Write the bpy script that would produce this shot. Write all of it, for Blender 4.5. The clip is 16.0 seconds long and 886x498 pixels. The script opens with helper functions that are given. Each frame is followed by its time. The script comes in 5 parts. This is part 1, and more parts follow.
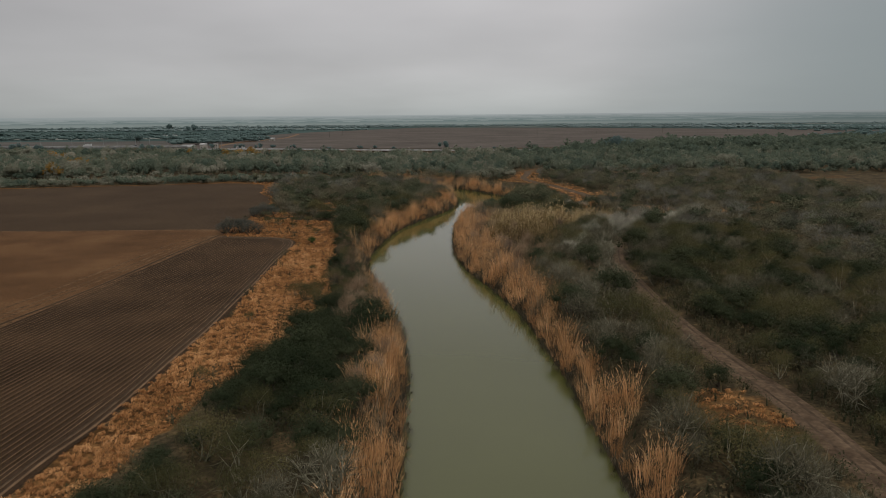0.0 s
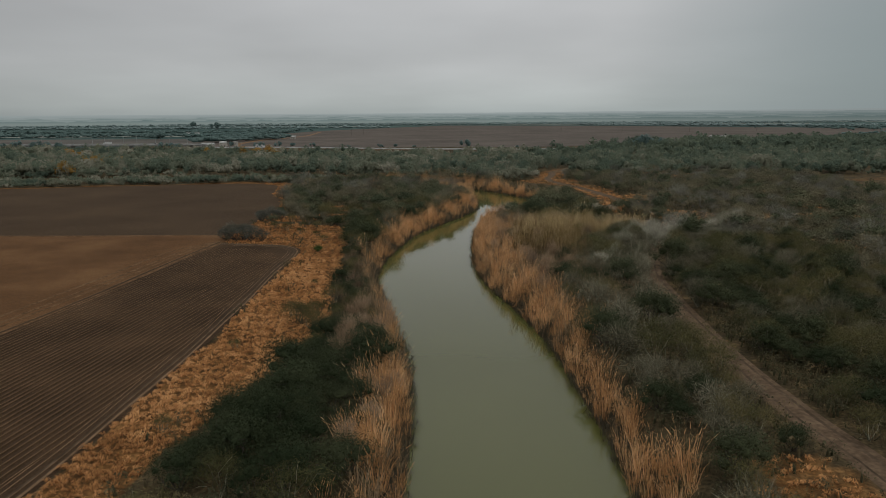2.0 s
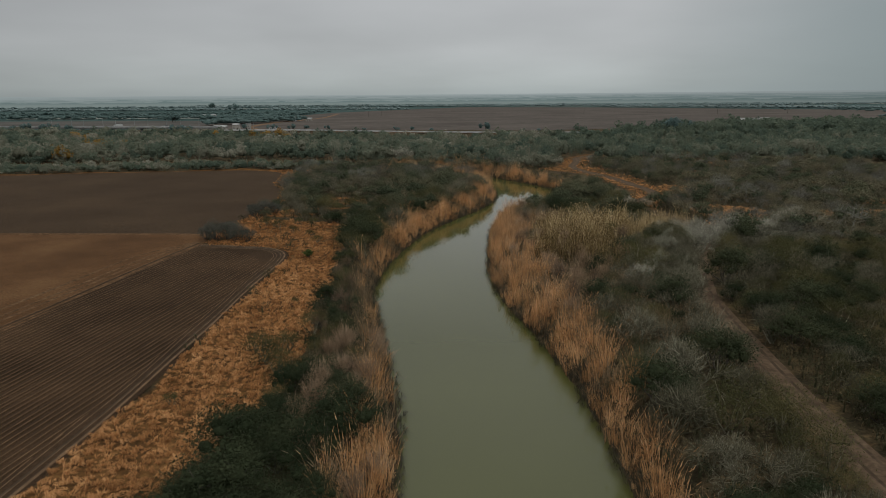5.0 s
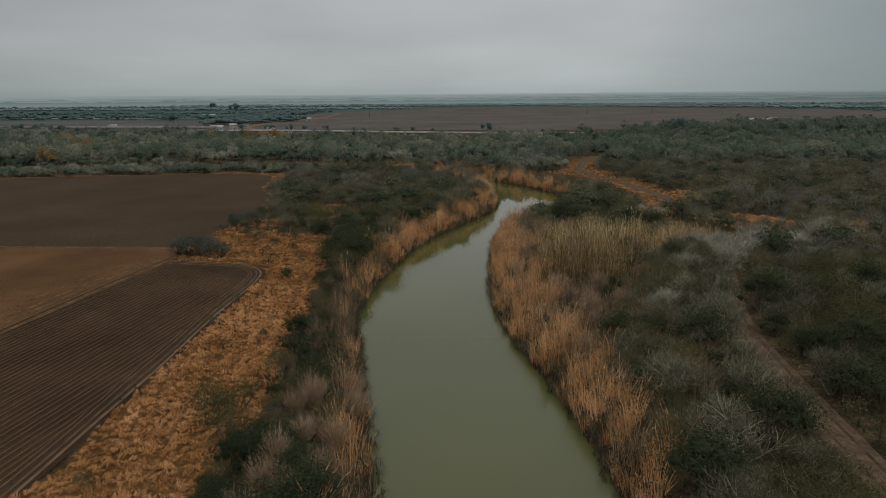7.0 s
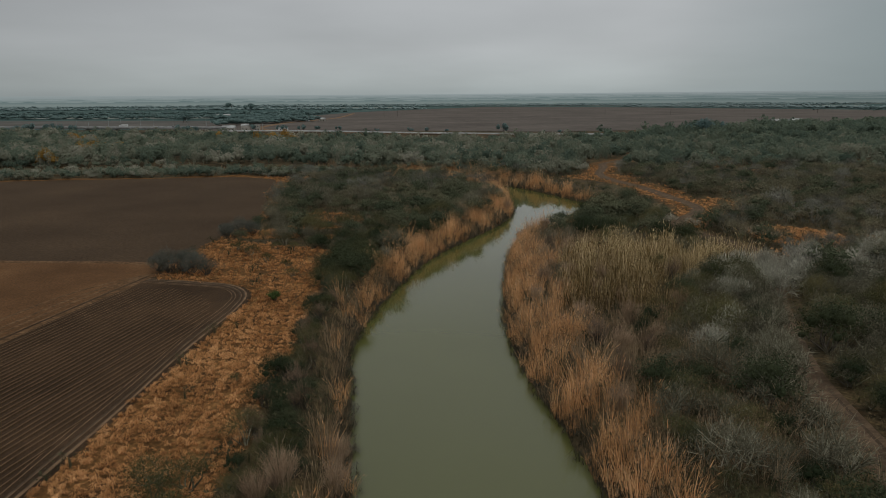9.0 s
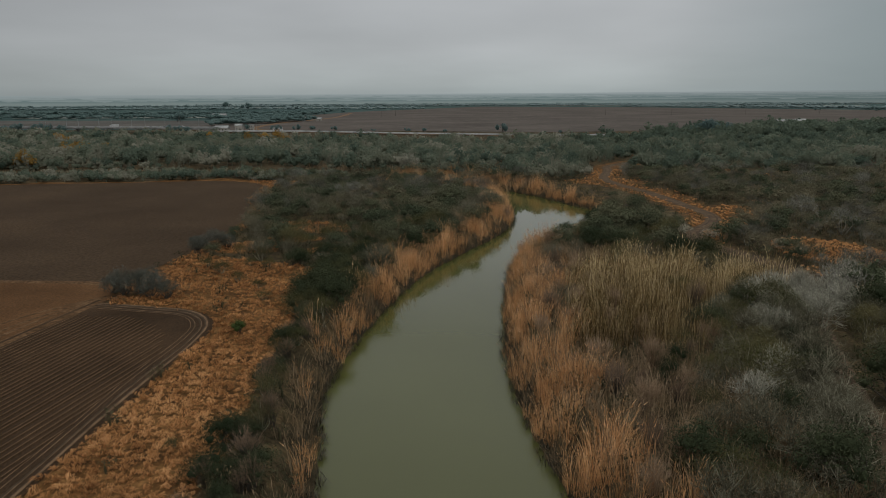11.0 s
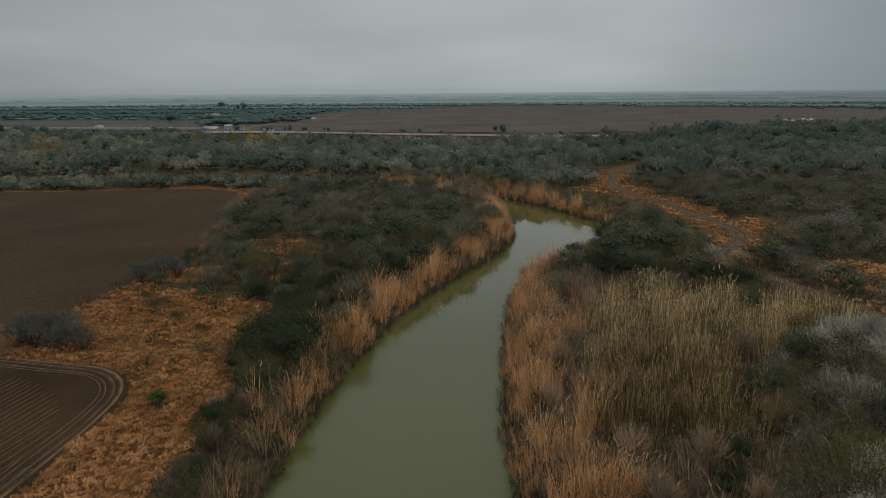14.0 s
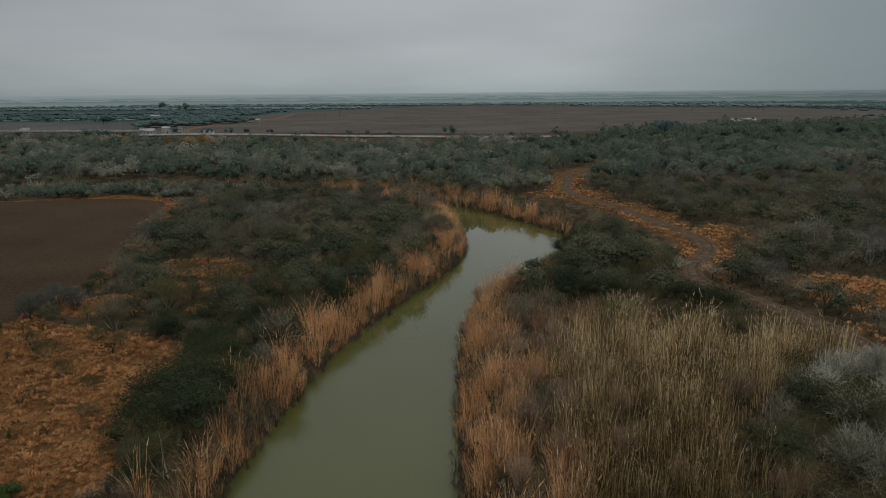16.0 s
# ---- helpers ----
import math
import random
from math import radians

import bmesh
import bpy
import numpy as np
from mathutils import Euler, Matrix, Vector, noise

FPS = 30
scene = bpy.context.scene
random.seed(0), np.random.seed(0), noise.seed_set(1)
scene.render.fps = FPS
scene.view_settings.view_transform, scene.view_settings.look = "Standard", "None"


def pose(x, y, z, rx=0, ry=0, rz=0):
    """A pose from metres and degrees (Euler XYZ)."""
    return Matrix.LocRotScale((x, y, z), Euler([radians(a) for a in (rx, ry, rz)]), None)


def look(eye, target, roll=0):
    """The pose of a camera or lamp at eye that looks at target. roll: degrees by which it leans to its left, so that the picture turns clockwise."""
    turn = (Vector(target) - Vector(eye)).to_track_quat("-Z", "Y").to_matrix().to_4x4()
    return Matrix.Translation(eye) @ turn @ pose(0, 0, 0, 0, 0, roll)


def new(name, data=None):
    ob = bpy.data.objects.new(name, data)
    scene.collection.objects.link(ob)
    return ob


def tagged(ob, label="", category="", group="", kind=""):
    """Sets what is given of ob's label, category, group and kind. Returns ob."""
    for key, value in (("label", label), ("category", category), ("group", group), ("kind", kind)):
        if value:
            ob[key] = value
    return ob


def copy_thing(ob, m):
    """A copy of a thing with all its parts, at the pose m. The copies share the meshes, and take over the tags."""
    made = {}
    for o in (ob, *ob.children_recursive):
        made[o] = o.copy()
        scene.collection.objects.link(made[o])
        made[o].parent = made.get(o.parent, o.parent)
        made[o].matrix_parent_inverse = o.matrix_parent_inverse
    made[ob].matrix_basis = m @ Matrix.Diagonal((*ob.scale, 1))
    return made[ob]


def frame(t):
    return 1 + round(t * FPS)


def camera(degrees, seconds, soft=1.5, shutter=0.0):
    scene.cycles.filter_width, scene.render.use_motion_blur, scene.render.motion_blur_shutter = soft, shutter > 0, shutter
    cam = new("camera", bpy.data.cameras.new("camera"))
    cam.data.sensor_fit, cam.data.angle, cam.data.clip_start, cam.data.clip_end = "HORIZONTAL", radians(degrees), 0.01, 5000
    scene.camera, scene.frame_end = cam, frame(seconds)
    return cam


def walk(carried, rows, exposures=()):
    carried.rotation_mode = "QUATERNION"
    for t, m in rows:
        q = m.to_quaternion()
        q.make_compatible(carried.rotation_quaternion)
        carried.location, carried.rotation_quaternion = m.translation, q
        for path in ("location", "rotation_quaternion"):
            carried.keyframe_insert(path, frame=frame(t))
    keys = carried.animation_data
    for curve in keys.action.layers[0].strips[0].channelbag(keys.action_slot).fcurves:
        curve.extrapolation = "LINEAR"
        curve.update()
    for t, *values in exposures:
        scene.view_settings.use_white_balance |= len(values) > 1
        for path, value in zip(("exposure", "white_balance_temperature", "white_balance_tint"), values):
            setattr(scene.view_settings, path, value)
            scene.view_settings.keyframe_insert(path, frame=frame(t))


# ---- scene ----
cam = camera(65.4, 16.0, soft=0.6)
METRES, EYE, TILT, LEAN, TURN = 140.0, 35.0, -10.6, 0.4, 0.0
ROWS = [
    (0.0, 0.0, 0.0, 0.0, 0.0, 0.0, -0.0),
    (0.5, 0.0027, 0.0298, 0.0061, 1.37, -0.0, -0.28),
    (1.0, 0.0055, 0.0599, 0.0119, 1.84, -0.0, -0.37),
    (1.5, 0.0075, 0.09, 0.0178, 1.84, 0.0, -0.37),
    (2.0, 0.009, 0.1202, 0.0233, 1.84, -0.17, -0.39),
    (2.5, 0.0105, 0.1512, 0.0297, 1.84, -1.49, -0.38),
    (3.0, 0.0121, 0.1826, 0.0362, 1.84, -1.57, -0.38),
    (3.5, 0.0123, 0.2144, 0.0423, 3.09, -1.61, -0.65),
    (4.0, 0.0146, 0.2461, 0.0487, 3.34, -1.64, -0.69),
    (6.5, 0.02, 0.4041, 0.0795, 3.69, -1.7, -0.77),
    (7.0, 0.0207, 0.4354, 0.0854, 3.67, -1.71, -0.76),
    (7.5, 0.0204, 0.4665, 0.0914, 4.56, -1.72, -0.95),
    (8.0, 0.0212, 0.4974, 0.0975, 4.96, -1.74, -1.01),
    (8.5, 0.0213, 0.5283, 0.1033, 4.95, -1.73, -1.02),
    (9.0, 0.0212, 0.5588, 0.1092, 4.94, -1.73, -1.03),
    (11.5, 0.0194, 0.7109, 0.1382, 4.83, -1.76, -1.06),
    (12.0, 0.0195, 0.7408, 0.1442, 4.8, -1.75, -1.04),
    (12.5, 0.0197, 0.7705, 0.1501, 4.79, -1.76, -1.01),
    (13.0, 0.0196, 0.8003, 0.1561, 4.76, -1.79, -0.98),
    (13.5, 0.0195, 0.8303, 0.1623, 4.75, -1.81, -0.98),
    (14.0, 0.0194, 0.8604, 0.1684, 4.74, -1.81, -0.97),
    (14.5, 0.0192, 0.8902, 0.1744, 4.72, -1.8, -0.94),
    (15.0, 0.0205, 0.9206, 0.1807, 4.09, -1.81, -0.78),
    (15.5, 0.0194, 0.9506, 0.1867, 0.7, -1.78, -0.14),
    (16.0, 0.0196, 0.9806, 0.1926, 0.7, -1.76, -0.15),
]
walk(cam, [(t, pose(0, 0, EYE, TILT, LEAN, TURN) @ pose(METRES * x, METRES * y, METRES * z, 90 + pitch, roll, yaw)) for t, x, y, z, yaw, pitch, roll in ROWS],
     exposures=[(0.0, 0.12, 6700, 11.5), (2.5, 0.09, 6540, 7.5), (4.0, 0.07, 6500, 7.5), (8.0, 0.01, 6440, 7), (12.0, -0.03, 6400, 7.5), (16.0, -0.1, 6290, 6)])

# ---------------------------------------------------------------- sky and light
world = bpy.data.worlds.new("overcast")
scene.world = world
world.use_nodes = True
wt = world.node_tree
wt.nodes.clear()


def wnode(kind, **kw):
    n = wt.nodes.new(kind)
    for k, v in kw.items():
        setattr(n, k, v)
    return n


def ramp_fill(node, stops, mode="LINEAR"):
    r = node.color_ramp
    r.interpolation = mode
    while len(r.elements) < len(stops):
        r.elements.new(0.5)
    for e, (p, c) in zip(r.elements, stops):
        e.position = p
        e.color = (*c, 1.0)


w_out = wnode("ShaderNodeOutputWorld")
w_bg = wnode("ShaderNodeBackground")
w_bg.inputs["Strength"].default_value = 1.0
w_sky = wnode("ShaderNodeTexSky", sky_type="NISHITA", sun_disc=False)
w_sky.sun_elevation, w_sky.sun_rotation = radians(48), radians(150)
w_tc = wnode("ShaderNodeTexCoord")
w_sep = wnode("ShaderNodeSeparateXYZ")
wt.links.new(w_tc.outputs["Generated"], w_sep.inputs[0])
w_grad = wnode("ShaderNodeValToRGB")
ramp_fill(w_grad, [(0.0, (0.325, 0.362, 0.368)), (0.02, (0.385, 0.412, 0.418)), (0.07, (0.435, 0.445, 0.457)),
                   (0.16, (0.46, 0.462, 0.476)), (0.34, (0.48, 0.48, 0.495)), (0.6, (0.92, 0.92, 0.92)), (1.0, (1.35, 1.35, 1.33))])
wt.links.new(w_sep.outputs["Z"], w_grad.inputs[0])
# cloud sheet: noise on the direction flattened towards the horizon
w_lift = wnode("ShaderNodeMath", operation="ADD")
w_lift.inputs[1].default_value = 0.16
wt.links.new(w_sep.outputs["Z"], w_lift.inputs[0])
w_div = wnode("ShaderNodeVectorMath", operation="DIVIDE")
w_comb = wnode("ShaderNodeCombineXYZ")
for k in range(3):
    wt.links.new(w_lift.outputs[0], w_comb.inputs[k])
wt.links.new(w_tc.outputs["Generated"], w_div.inputs[0])
wt.links.new(w_comb.outputs[0], w_div.inputs[1])
w_noise = wnode("ShaderNodeTexNoise")
w_noise.inputs["Scale"].default_value = 0.55
w_noise.inputs["Detail"].default_value = 4.0
w_noise.inputs["Roughness"].default_value = 0.45
wt.links.new(w_div.outputs[0], w_noise.inputs["Vector"])
w_map = wnode("ShaderNodeMapRange")
w_map.inputs["From Min"].default_value, w_map.inputs["From Max"].default_value = 0.3, 0.7
w_map.inputs["To Min"].default_value, w_map.inputs["To Max"].default_value = 0.86, 1.12
wt.links.new(w_noise.outputs["Fac"], w_map.inputs["Value"])
# the cloud is thinnest ahead and to the right of the start
w_thindot = wnode("ShaderNodeVectorMath", operation="DOT_PRODUCT")
w_thindot.inputs[1].default_value = (0.30, 0.90, 0.32)
wt.links.new(w_tc.outputs["Generated"], w_thindot.inputs[0])
w_bright = wnode("ShaderNodeMapRange", interpolation_type="SMOOTHSTEP")
w_bright.inputs["From Min"].default_value, w_bright.inputs["From Max"].default_value = 0.55, 1.0
w_bright.inputs["To Min"].default_value, w_bright.inputs["To Max"].default_value = 0.82, 1.08
wt.links.new(w_thindot.outputs["Value"], w_bright.inputs["Value"])
w_both = wnode("ShaderNodeMath", operation="MULTIPLY")
wt.links.new(w_map.outputs[0], w_both.inputs[0])
wt.links.new(w_bright.outputs[0], w_both.inputs[1])
w_mul = wnode("ShaderNodeVectorMath", operation="SCALE")
wt.links.new(w_grad.outputs["Color"], w_mul.inputs[0])
wt.links.new(w_both.outputs[0], w_mul.inputs["Scale"])
# rain-dark teal cloud low over the north-east
w_dot = wnode("ShaderNodeVectorMath", operation="DOT_PRODUCT")
w_dot.inputs[1].default_value = (0.66, 0.75, -0.06)
wt.links.new(w_tc.outputs["Generated"], w_dot.inputs[0])
w_rain = wnode("ShaderNodeMapRange", interpolation_type="SMOOTHSTEP")
w_rain.inputs["From Min"].default_value, w_rain.inputs["From Max"].default_value = 0.84, 1.0
w_rain.inputs["To Min"].default_value, w_rain.inputs["To Max"].default_value = 0.0, 0.95
wt.links.new(w_dot.outputs["Value"], w_rain.inputs["Value"])
w_mix = wnode("ShaderNodeMix", data_type="RGBA")
wt.links.new(w_rain.outputs[0], w_mix.inputs[0])
wt.links.new(w_mul.outputs[0], w_mix.inputs[6])
w_mix.inputs[7].default_value = (0.215, 0.255, 0.267, 1)
# a trace of clear-sky blue behind the cloud sheet
w_thin = wnode("ShaderNodeVectorMath", operation="SCALE")
w_thin.inputs["Scale"].default_value = 0.05
wt.links.new(w_sky.outputs["Color"], w_thin.inputs[0])
w_all = wnode("ShaderNodeMix", data_type="RGBA")
w_all.inputs[0].default_value = 0.06
wt.links.new(w_mix.outputs[2], w_all.inputs[6])
wt.links.new(w_thin.outputs[0], w_all.inputs[7])
wt.links.new(w_all.outputs[2], w_bg.inputs["Color"])
wt.links.new(w_bg.outputs[0], w_out.inputs["Surface"])

sun_data = bpy.data.lights.new("sun", "SUN")
sun_data.energy, sun_data.angle, sun_data.color = 0.6, radians(40), (1.0, 0.96, 0.9)
sun = new("sun", sun_data)
sun.matrix_world = look((60, -100, 120), (0, 0, 0))

# ---------------------------------------------------------------- materials


def material(name, stops, scale=1.0, detail=5.0, rough=0.9, bump=0.0, bump_scale=8.0, spec=0.04, thin=0.0, mask=None, mask_stops=None,
             tint=0.0, rand=0.0, island=0.0, fine=0.0, fine_scale=20.0):
    """Diffuse-like surface: a colour ramp driven by noise at real size, with per-plant and per-leaf variation."""
    m = bpy.data.materials.new(name)
    m.use_nodes = True
    t = m.node_tree
    t.nodes.clear()
    add = t.nodes.new
    link = t.links.new
    out = add("ShaderNodeOutputMaterial")
    bsdf = add("ShaderNodeBsdfPrincipled")
    bsdf.inputs["Roughness"].default_value = rough
    bsdf.inputs["Specular IOR Level"].default_value = spec
    if thin:
        # thin leaves and stalks let part of the light through
        glow = add("ShaderNodeBsdfTranslucent")
        both = add("ShaderNodeMixShader")
        both.inputs[0].default_value = thin
        link(bsdf.outputs[0], both.inputs[1])
        link(glow.outputs[0], both.inputs[2])
        link(both.outputs[0], out.inputs["Surface"])
    else:
        link(bsdf.outputs[0], out.inputs["Surface"])
    geo = add("ShaderNodeNewGeometry")
    n = add("ShaderNodeTexNoise")
    n.inputs["Scale"].default_value = scale
    n.inputs["Detail"].default_value = detail
    n.inputs["Roughness"].default_value = 0.6
    link(geo.outputs["Position"], n.inputs["Vector"])
    spread = add("ShaderNodeMapRange")
    spread.inputs["From Min"].default_value, spread.inputs["From Max"].default_value = 0.28, 0.72
    link(n.outputs["Fac"], spread.inputs["Value"])
    value, weight = spread.outputs[0], 1.0 - tint - rand - island

    def blend(value, source, share):
        a = add("ShaderNodeMath")
        a.operation = "MULTIPLY_ADD"
        link(source, a.inputs[0])
        a.inputs[1].default_value = share
        link(value, a.inputs[2])
        return a.outputs[0]

    first = add("ShaderNodeMath")
    first.operation = "MULTIPLY"
    link(value, first.inputs[0])
    first.inputs[1].default_value = weight
    value = first.outputs[0]
    if tint:
        at = add("ShaderNodeAttribute")
        at.attribute_name = "tint"
        value = blend(value, at.outputs["Fac"], tint)
    if rand:
        oi = add("ShaderNodeObjectInfo")
        value = blend(value, oi.outputs["Random"], rand)
    if island:
        value = blend(value, geo.outputs["Random Per Island"], island)
    ramp = add("ShaderNodeValToRGB")
    ramp_fill(ramp, stops)
    link(value, ramp.inputs[0])
    colour = ramp.outputs["Color"]
    if mask:
        at = add("ShaderNodeAttribute")
        at.attribute_name = mask
        edge = add("ShaderNodeMath")
        edge.operation = "MULTIPLY_ADD"
        n2 = add("ShaderNodeTexNoise")
        n2.inputs["Scale"].default_value = 0.35
        n2.inputs["Detail"].default_value = 6.0
        link(geo.outputs["Position"], n2.inputs["Vector"])
        link(n2.outputs["Fac"], edge.inputs[0])
        edge.inputs[1].default_value = 0.9
        link(at.outputs["Fac"], edge.inputs[2])
        sharp = add("ShaderNodeMapRange")
        sharp.inputs["From Min"].default_value, sharp.inputs["From Max"].default_value = 0.75, 1.1
        link(edge.outputs[0], sharp.inputs["Value"])
        ramp2 = add("ShaderNodeValToRGB")
        ramp_fill(ramp2, mask_stops)
        link(spread.outputs[0], ramp2.inputs[0])
        mx = add("ShaderNodeMix")
        mx.data_type = "RGBA"
        link(sharp.outputs[0], mx.inputs[0])
        link(colour, mx.inputs[6])
        link(ramp2.outputs["Color"], mx.inputs[7])
        colour = mx.outputs[2]
    if fine:
        nf = add("ShaderNodeTexNoise")
        nf.inputs["Scale"].default_value = fine_scale
        nf.inputs["Detail"].default_value = 3.0
        link(geo.outputs["Position"], nf.inputs["Vector"])
        fr = add("ShaderNodeMapRange")
        fr.inputs["From Min"].default_value, fr.inputs["From Max"].default_value = 0.3, 0.7
        fr.inputs["To Min"].default_value, fr.inputs["To Max"].default_value = 1.0 - fine, 1.0 + fine
        link(nf.outputs["Fac"], fr.inputs["Value"])
        sc = add("ShaderNodeVectorMath")
        sc.operation = "SCALE"
        link(colour, sc.inputs[0])
        link(fr.outputs[0], sc.inputs["Scale"])
        colour = sc.outputs[0]
    link(colour, bsdf.inputs["Base Color"])
    if thin:
        link(colour, glow.inputs["Color"])
    if bump:
        nb = add("ShaderNodeTexNoise")
        nb.inputs["Scale"].default_value = bump_scale
        nb.inputs["Detail"].default_value = 4.0
        link(geo.outputs["Position"], nb.inputs["Vector"])
        bp = add("ShaderNodeBump")
        bp.inputs["Strength"].default_value = bump
        bp.inputs["Distance"].default_value = 0.15
        link(nb.outputs["Fac"], bp.inputs["Height"])
        link(bp.outputs[0], bsdf.inputs["Normal"])
    return m


def three(a, b, c):
    return [(0.1, a), (0.5, b), (0.9, c)]


M_GROUND = material("scrub_floor", three((0.024, 0.020, 0.0115), (0.050, 0.038, 0.021), (0.098, 0.068, 0.034)), scale=0.25, bump=0.8, bump_scale=2.0,
                    mask="dry", mask_stops=three((0.050, 0.026, 0.010), (0.100, 0.050, 0.018), (0.18, 0.092, 0.034)), fine=0.4, fine_scale=2.0)
M_SOIL = material("tilled_soil", three((0.02829, 0.01743, 0.009864), (0.03998, 0.02459, 0.01373), (0.05656, 0.03397, 0.01845)), scale=0.06, bump=0.9, bump_scale=3.0, fine=0.4, fine_scale=5.0)
M_CREST = material("dry_ridge_soil", three((0.08896, 0.0554, 0.03236), (0.1294, 0.08126, 0.04724), (0.1779, 0.1127, 0.06561)), scale=0.4, bump=0.6, bump_scale=6.0, fine=0.3, fine_scale=7.0)
M_HARROWED = material("harrowed_soil", three((0.066, 0.0335, 0.0145), (0.087, 0.0445, 0.0195), (0.112, 0.060, 0.027)), scale=0.05, bump=0.7, bump_scale=2.5, fine=0.3, fine_scale=3.0)
M_DARKFIELD = material("dark_fallow_soil", three((0.039, 0.0250, 0.0145), (0.047, 0.0306, 0.0180), (0.057, 0.037, 0.0215)), scale=0.03, bump=0.8, bump_scale=2.0, fine=0.35, fine_scale=1.6)
M_FARFIELD = material("far_brown_soil", three((0.07695, 0.0675, 0.06059), (0.09148, 0.0801, 0.0716), (0.1094, 0.0954, 0.08446)), scale=0.008, fine=0.12, fine_scale=0.08, spec=0.0)
# pasture colour has the teal-grey of distant haze mixed in
M_PLAIN = material("hazed_pasture", three((0.03854, 0.06153, 0.0594), (0.05284, 0.08026, 0.07658), (0.0777, 0.1056, 0.099)), scale=0.004, fine=0.2, fine_scale=0.02, spec=0.0)
M_TRACK = material("packed_dirt", three((0.05677, 0.03821, 0.02456), (0.08514, 0.05786, 0.03711), (0.1179, 0.08187, 0.05349)), scale=0.35, bump=0.15, bump_scale=5.0, fine=0.25, fine_scale=2.0)
M_RUT = material("rut_dirt", three((0.03903, 0.02695, 0.01765), (0.05947, 0.04182, 0.02788), (0.08549, 0.0604, 0.03996)), scale=0.4, bump=0.15, bump_scale=5.0, fine=0.25, fine_scale=2.0)
M_WHEEL = material("rolled_soil", three((0.0666, 0.0378, 0.018), (0.0882, 0.0504, 0.0252), (0.117, 0.0702, 0.0369)), scale=0.25, bump=0.3, bump_scale=5.0, fine=0.4, fine_scale=1.3)
M_BARK = material("grey_bark", three((0.04455, 0.04155, 0.02637), (0.1092, 0.1018, 0.06836), (0.2896, 0.268, 0.2002)), scale=1.2, rand=0.2, island=0.5, rough=0.95)
M_TWIG = material("dark_grey_twig", three((0.040, 0.043, 0.034), (0.080, 0.084, 0.069), (0.18, 0.183, 0.155)), scale=0.8, rand=0.2, island=0.45, rough=0.95)
M_BARK_DARK = material("dark_bark", three((0.035, 0.03, 0.025), (0.065, 0.055, 0.045), (0.11, 0.095, 0.08)), scale=1.2, rand=0.3, rough=0.95)
M_LEAF = material("thorn_leaf", three((0.01987, 0.02937, 0.01453), (0.03764, 0.04772, 0.02465), (0.06901, 0.07525, 0.03963)), scale=0.5, rand=0.45, island=0.15, rough=0.85, thin=0.25)
M_GREEN = material("fresh_leaf", three((0.035, 0.055, 0.018), (0.06, 0.09, 0.028), (0.10, 0.135, 0.045)), scale=0.5, rand=0.3, island=0.25, rough=0.85, thin=0.4)
M_OLIVE = material("olive_leaf", three((0.04399, 0.04481, 0.01921), (0.07979, 0.07682, 0.03308), (0.1411, 0.1195, 0.05335)), scale=0.4, rand=0.5, island=0.15, rough=0.85, thin=0.25)
# _WOOD copies of the tree colours: lighter and greyer, partly for haze
M_LEAF_WOOD = material("thorn_wood", three((0.04269, 0.05576, 0.03301), (0.08287, 0.09296, 0.05541), (0.1507, 0.1417, 0.08722)), scale=0.06, tint=0.6, island=0.08, rough=0.85, thin=0.25)
M_PALE = material("silver_twig", three((0.1194, 0.1148, 0.08868), (0.2808, 0.2686, 0.2129), (0.6178, 0.587, 0.4878)), scale=0.6, rand=0.2, island=0.5, rough=0.95)
M_OLIVE_WOOD = material("mesquite_wood", three((0.07687, 0.07779, 0.05136), (0.1364, 0.1252, 0.08141), (0.2169, 0.1824, 0.1202)), scale=0.04, tint=0.6, island=0.08, rough=0.85, thin=0.25)
M_BARE_WOOD = material("bare_wood", three((0.06292, 0.06178, 0.04819), (0.1201, 0.1167, 0.09513), (0.2288, 0.2196, 0.1878)), scale=0.06, tint=0.5, island=0.15, rough=0.95)
M_RUSSET = material("russet_twig", three((0.1, 0.06592, 0.04462), (0.2, 0.1391, 0.09506), (0.34, 0.2575, 0.1843)), scale=0.4, rand=0.4, island=0.3, rough=0.9)
M_REED = material("orange_reed", three((0.185, 0.09907, 0.04585), (0.5944, 0.3248, 0.1501), (0.9775, 0.6672, 0.382)), scale=0.12, tint=0.35, island=0.35, rough=0.85, thin=0.35)
M_BLUSH = material("blush_twig", three((0.1193, 0.081, 0.05022), (0.2754, 0.1908, 0.1256), (0.4774, 0.3555, 0.2469)), scale=0.4, rand=0.25, island=0.45, rough=0.9)
M_WESTFIELD = material("grey_brown_soil", three((0.074, 0.070, 0.064), (0.088, 0.083, 0.076), (0.105, 0.098, 0.089)), scale=0.008, fine=0.12, fine_scale=0.08, spec=0.0)
M_REED_DULL = material("brown_reed", three((0.07224, 0.0549, 0.03468), (0.2408, 0.1715, 0.104), (0.4816, 0.3612, 0.2408)), scale=0.12, tint=0.30, island=0.4, rough=0.85, thin=0.35)
M_SEDGE = material("bank_sedge", three((0.016, 0.016, 0.011), (0.046, 0.041, 0.028), (0.125, 0.105, 0.073)), scale=0.3, tint=0.3, island=0.4, rough=0.85, thin=0.1)
M_REED_PALE = material("pale_cane", three((0.020, 0.017, 0.007), (0.185, 0.124, 0.050), (0.90, 0.71, 0.42)), scale=0.15, tint=0.25, island=0.6, rough=0.85, thin=0.3)
M_GRASS = material("dry_grass", three((0.1484, 0.07031, 0.02742), (0.414, 0.2036, 0.08345), (0.6674, 0.3818, 0.1764)), scale=0.2, tint=0.4, island=0.3, rough=0.9, thin=0.25)
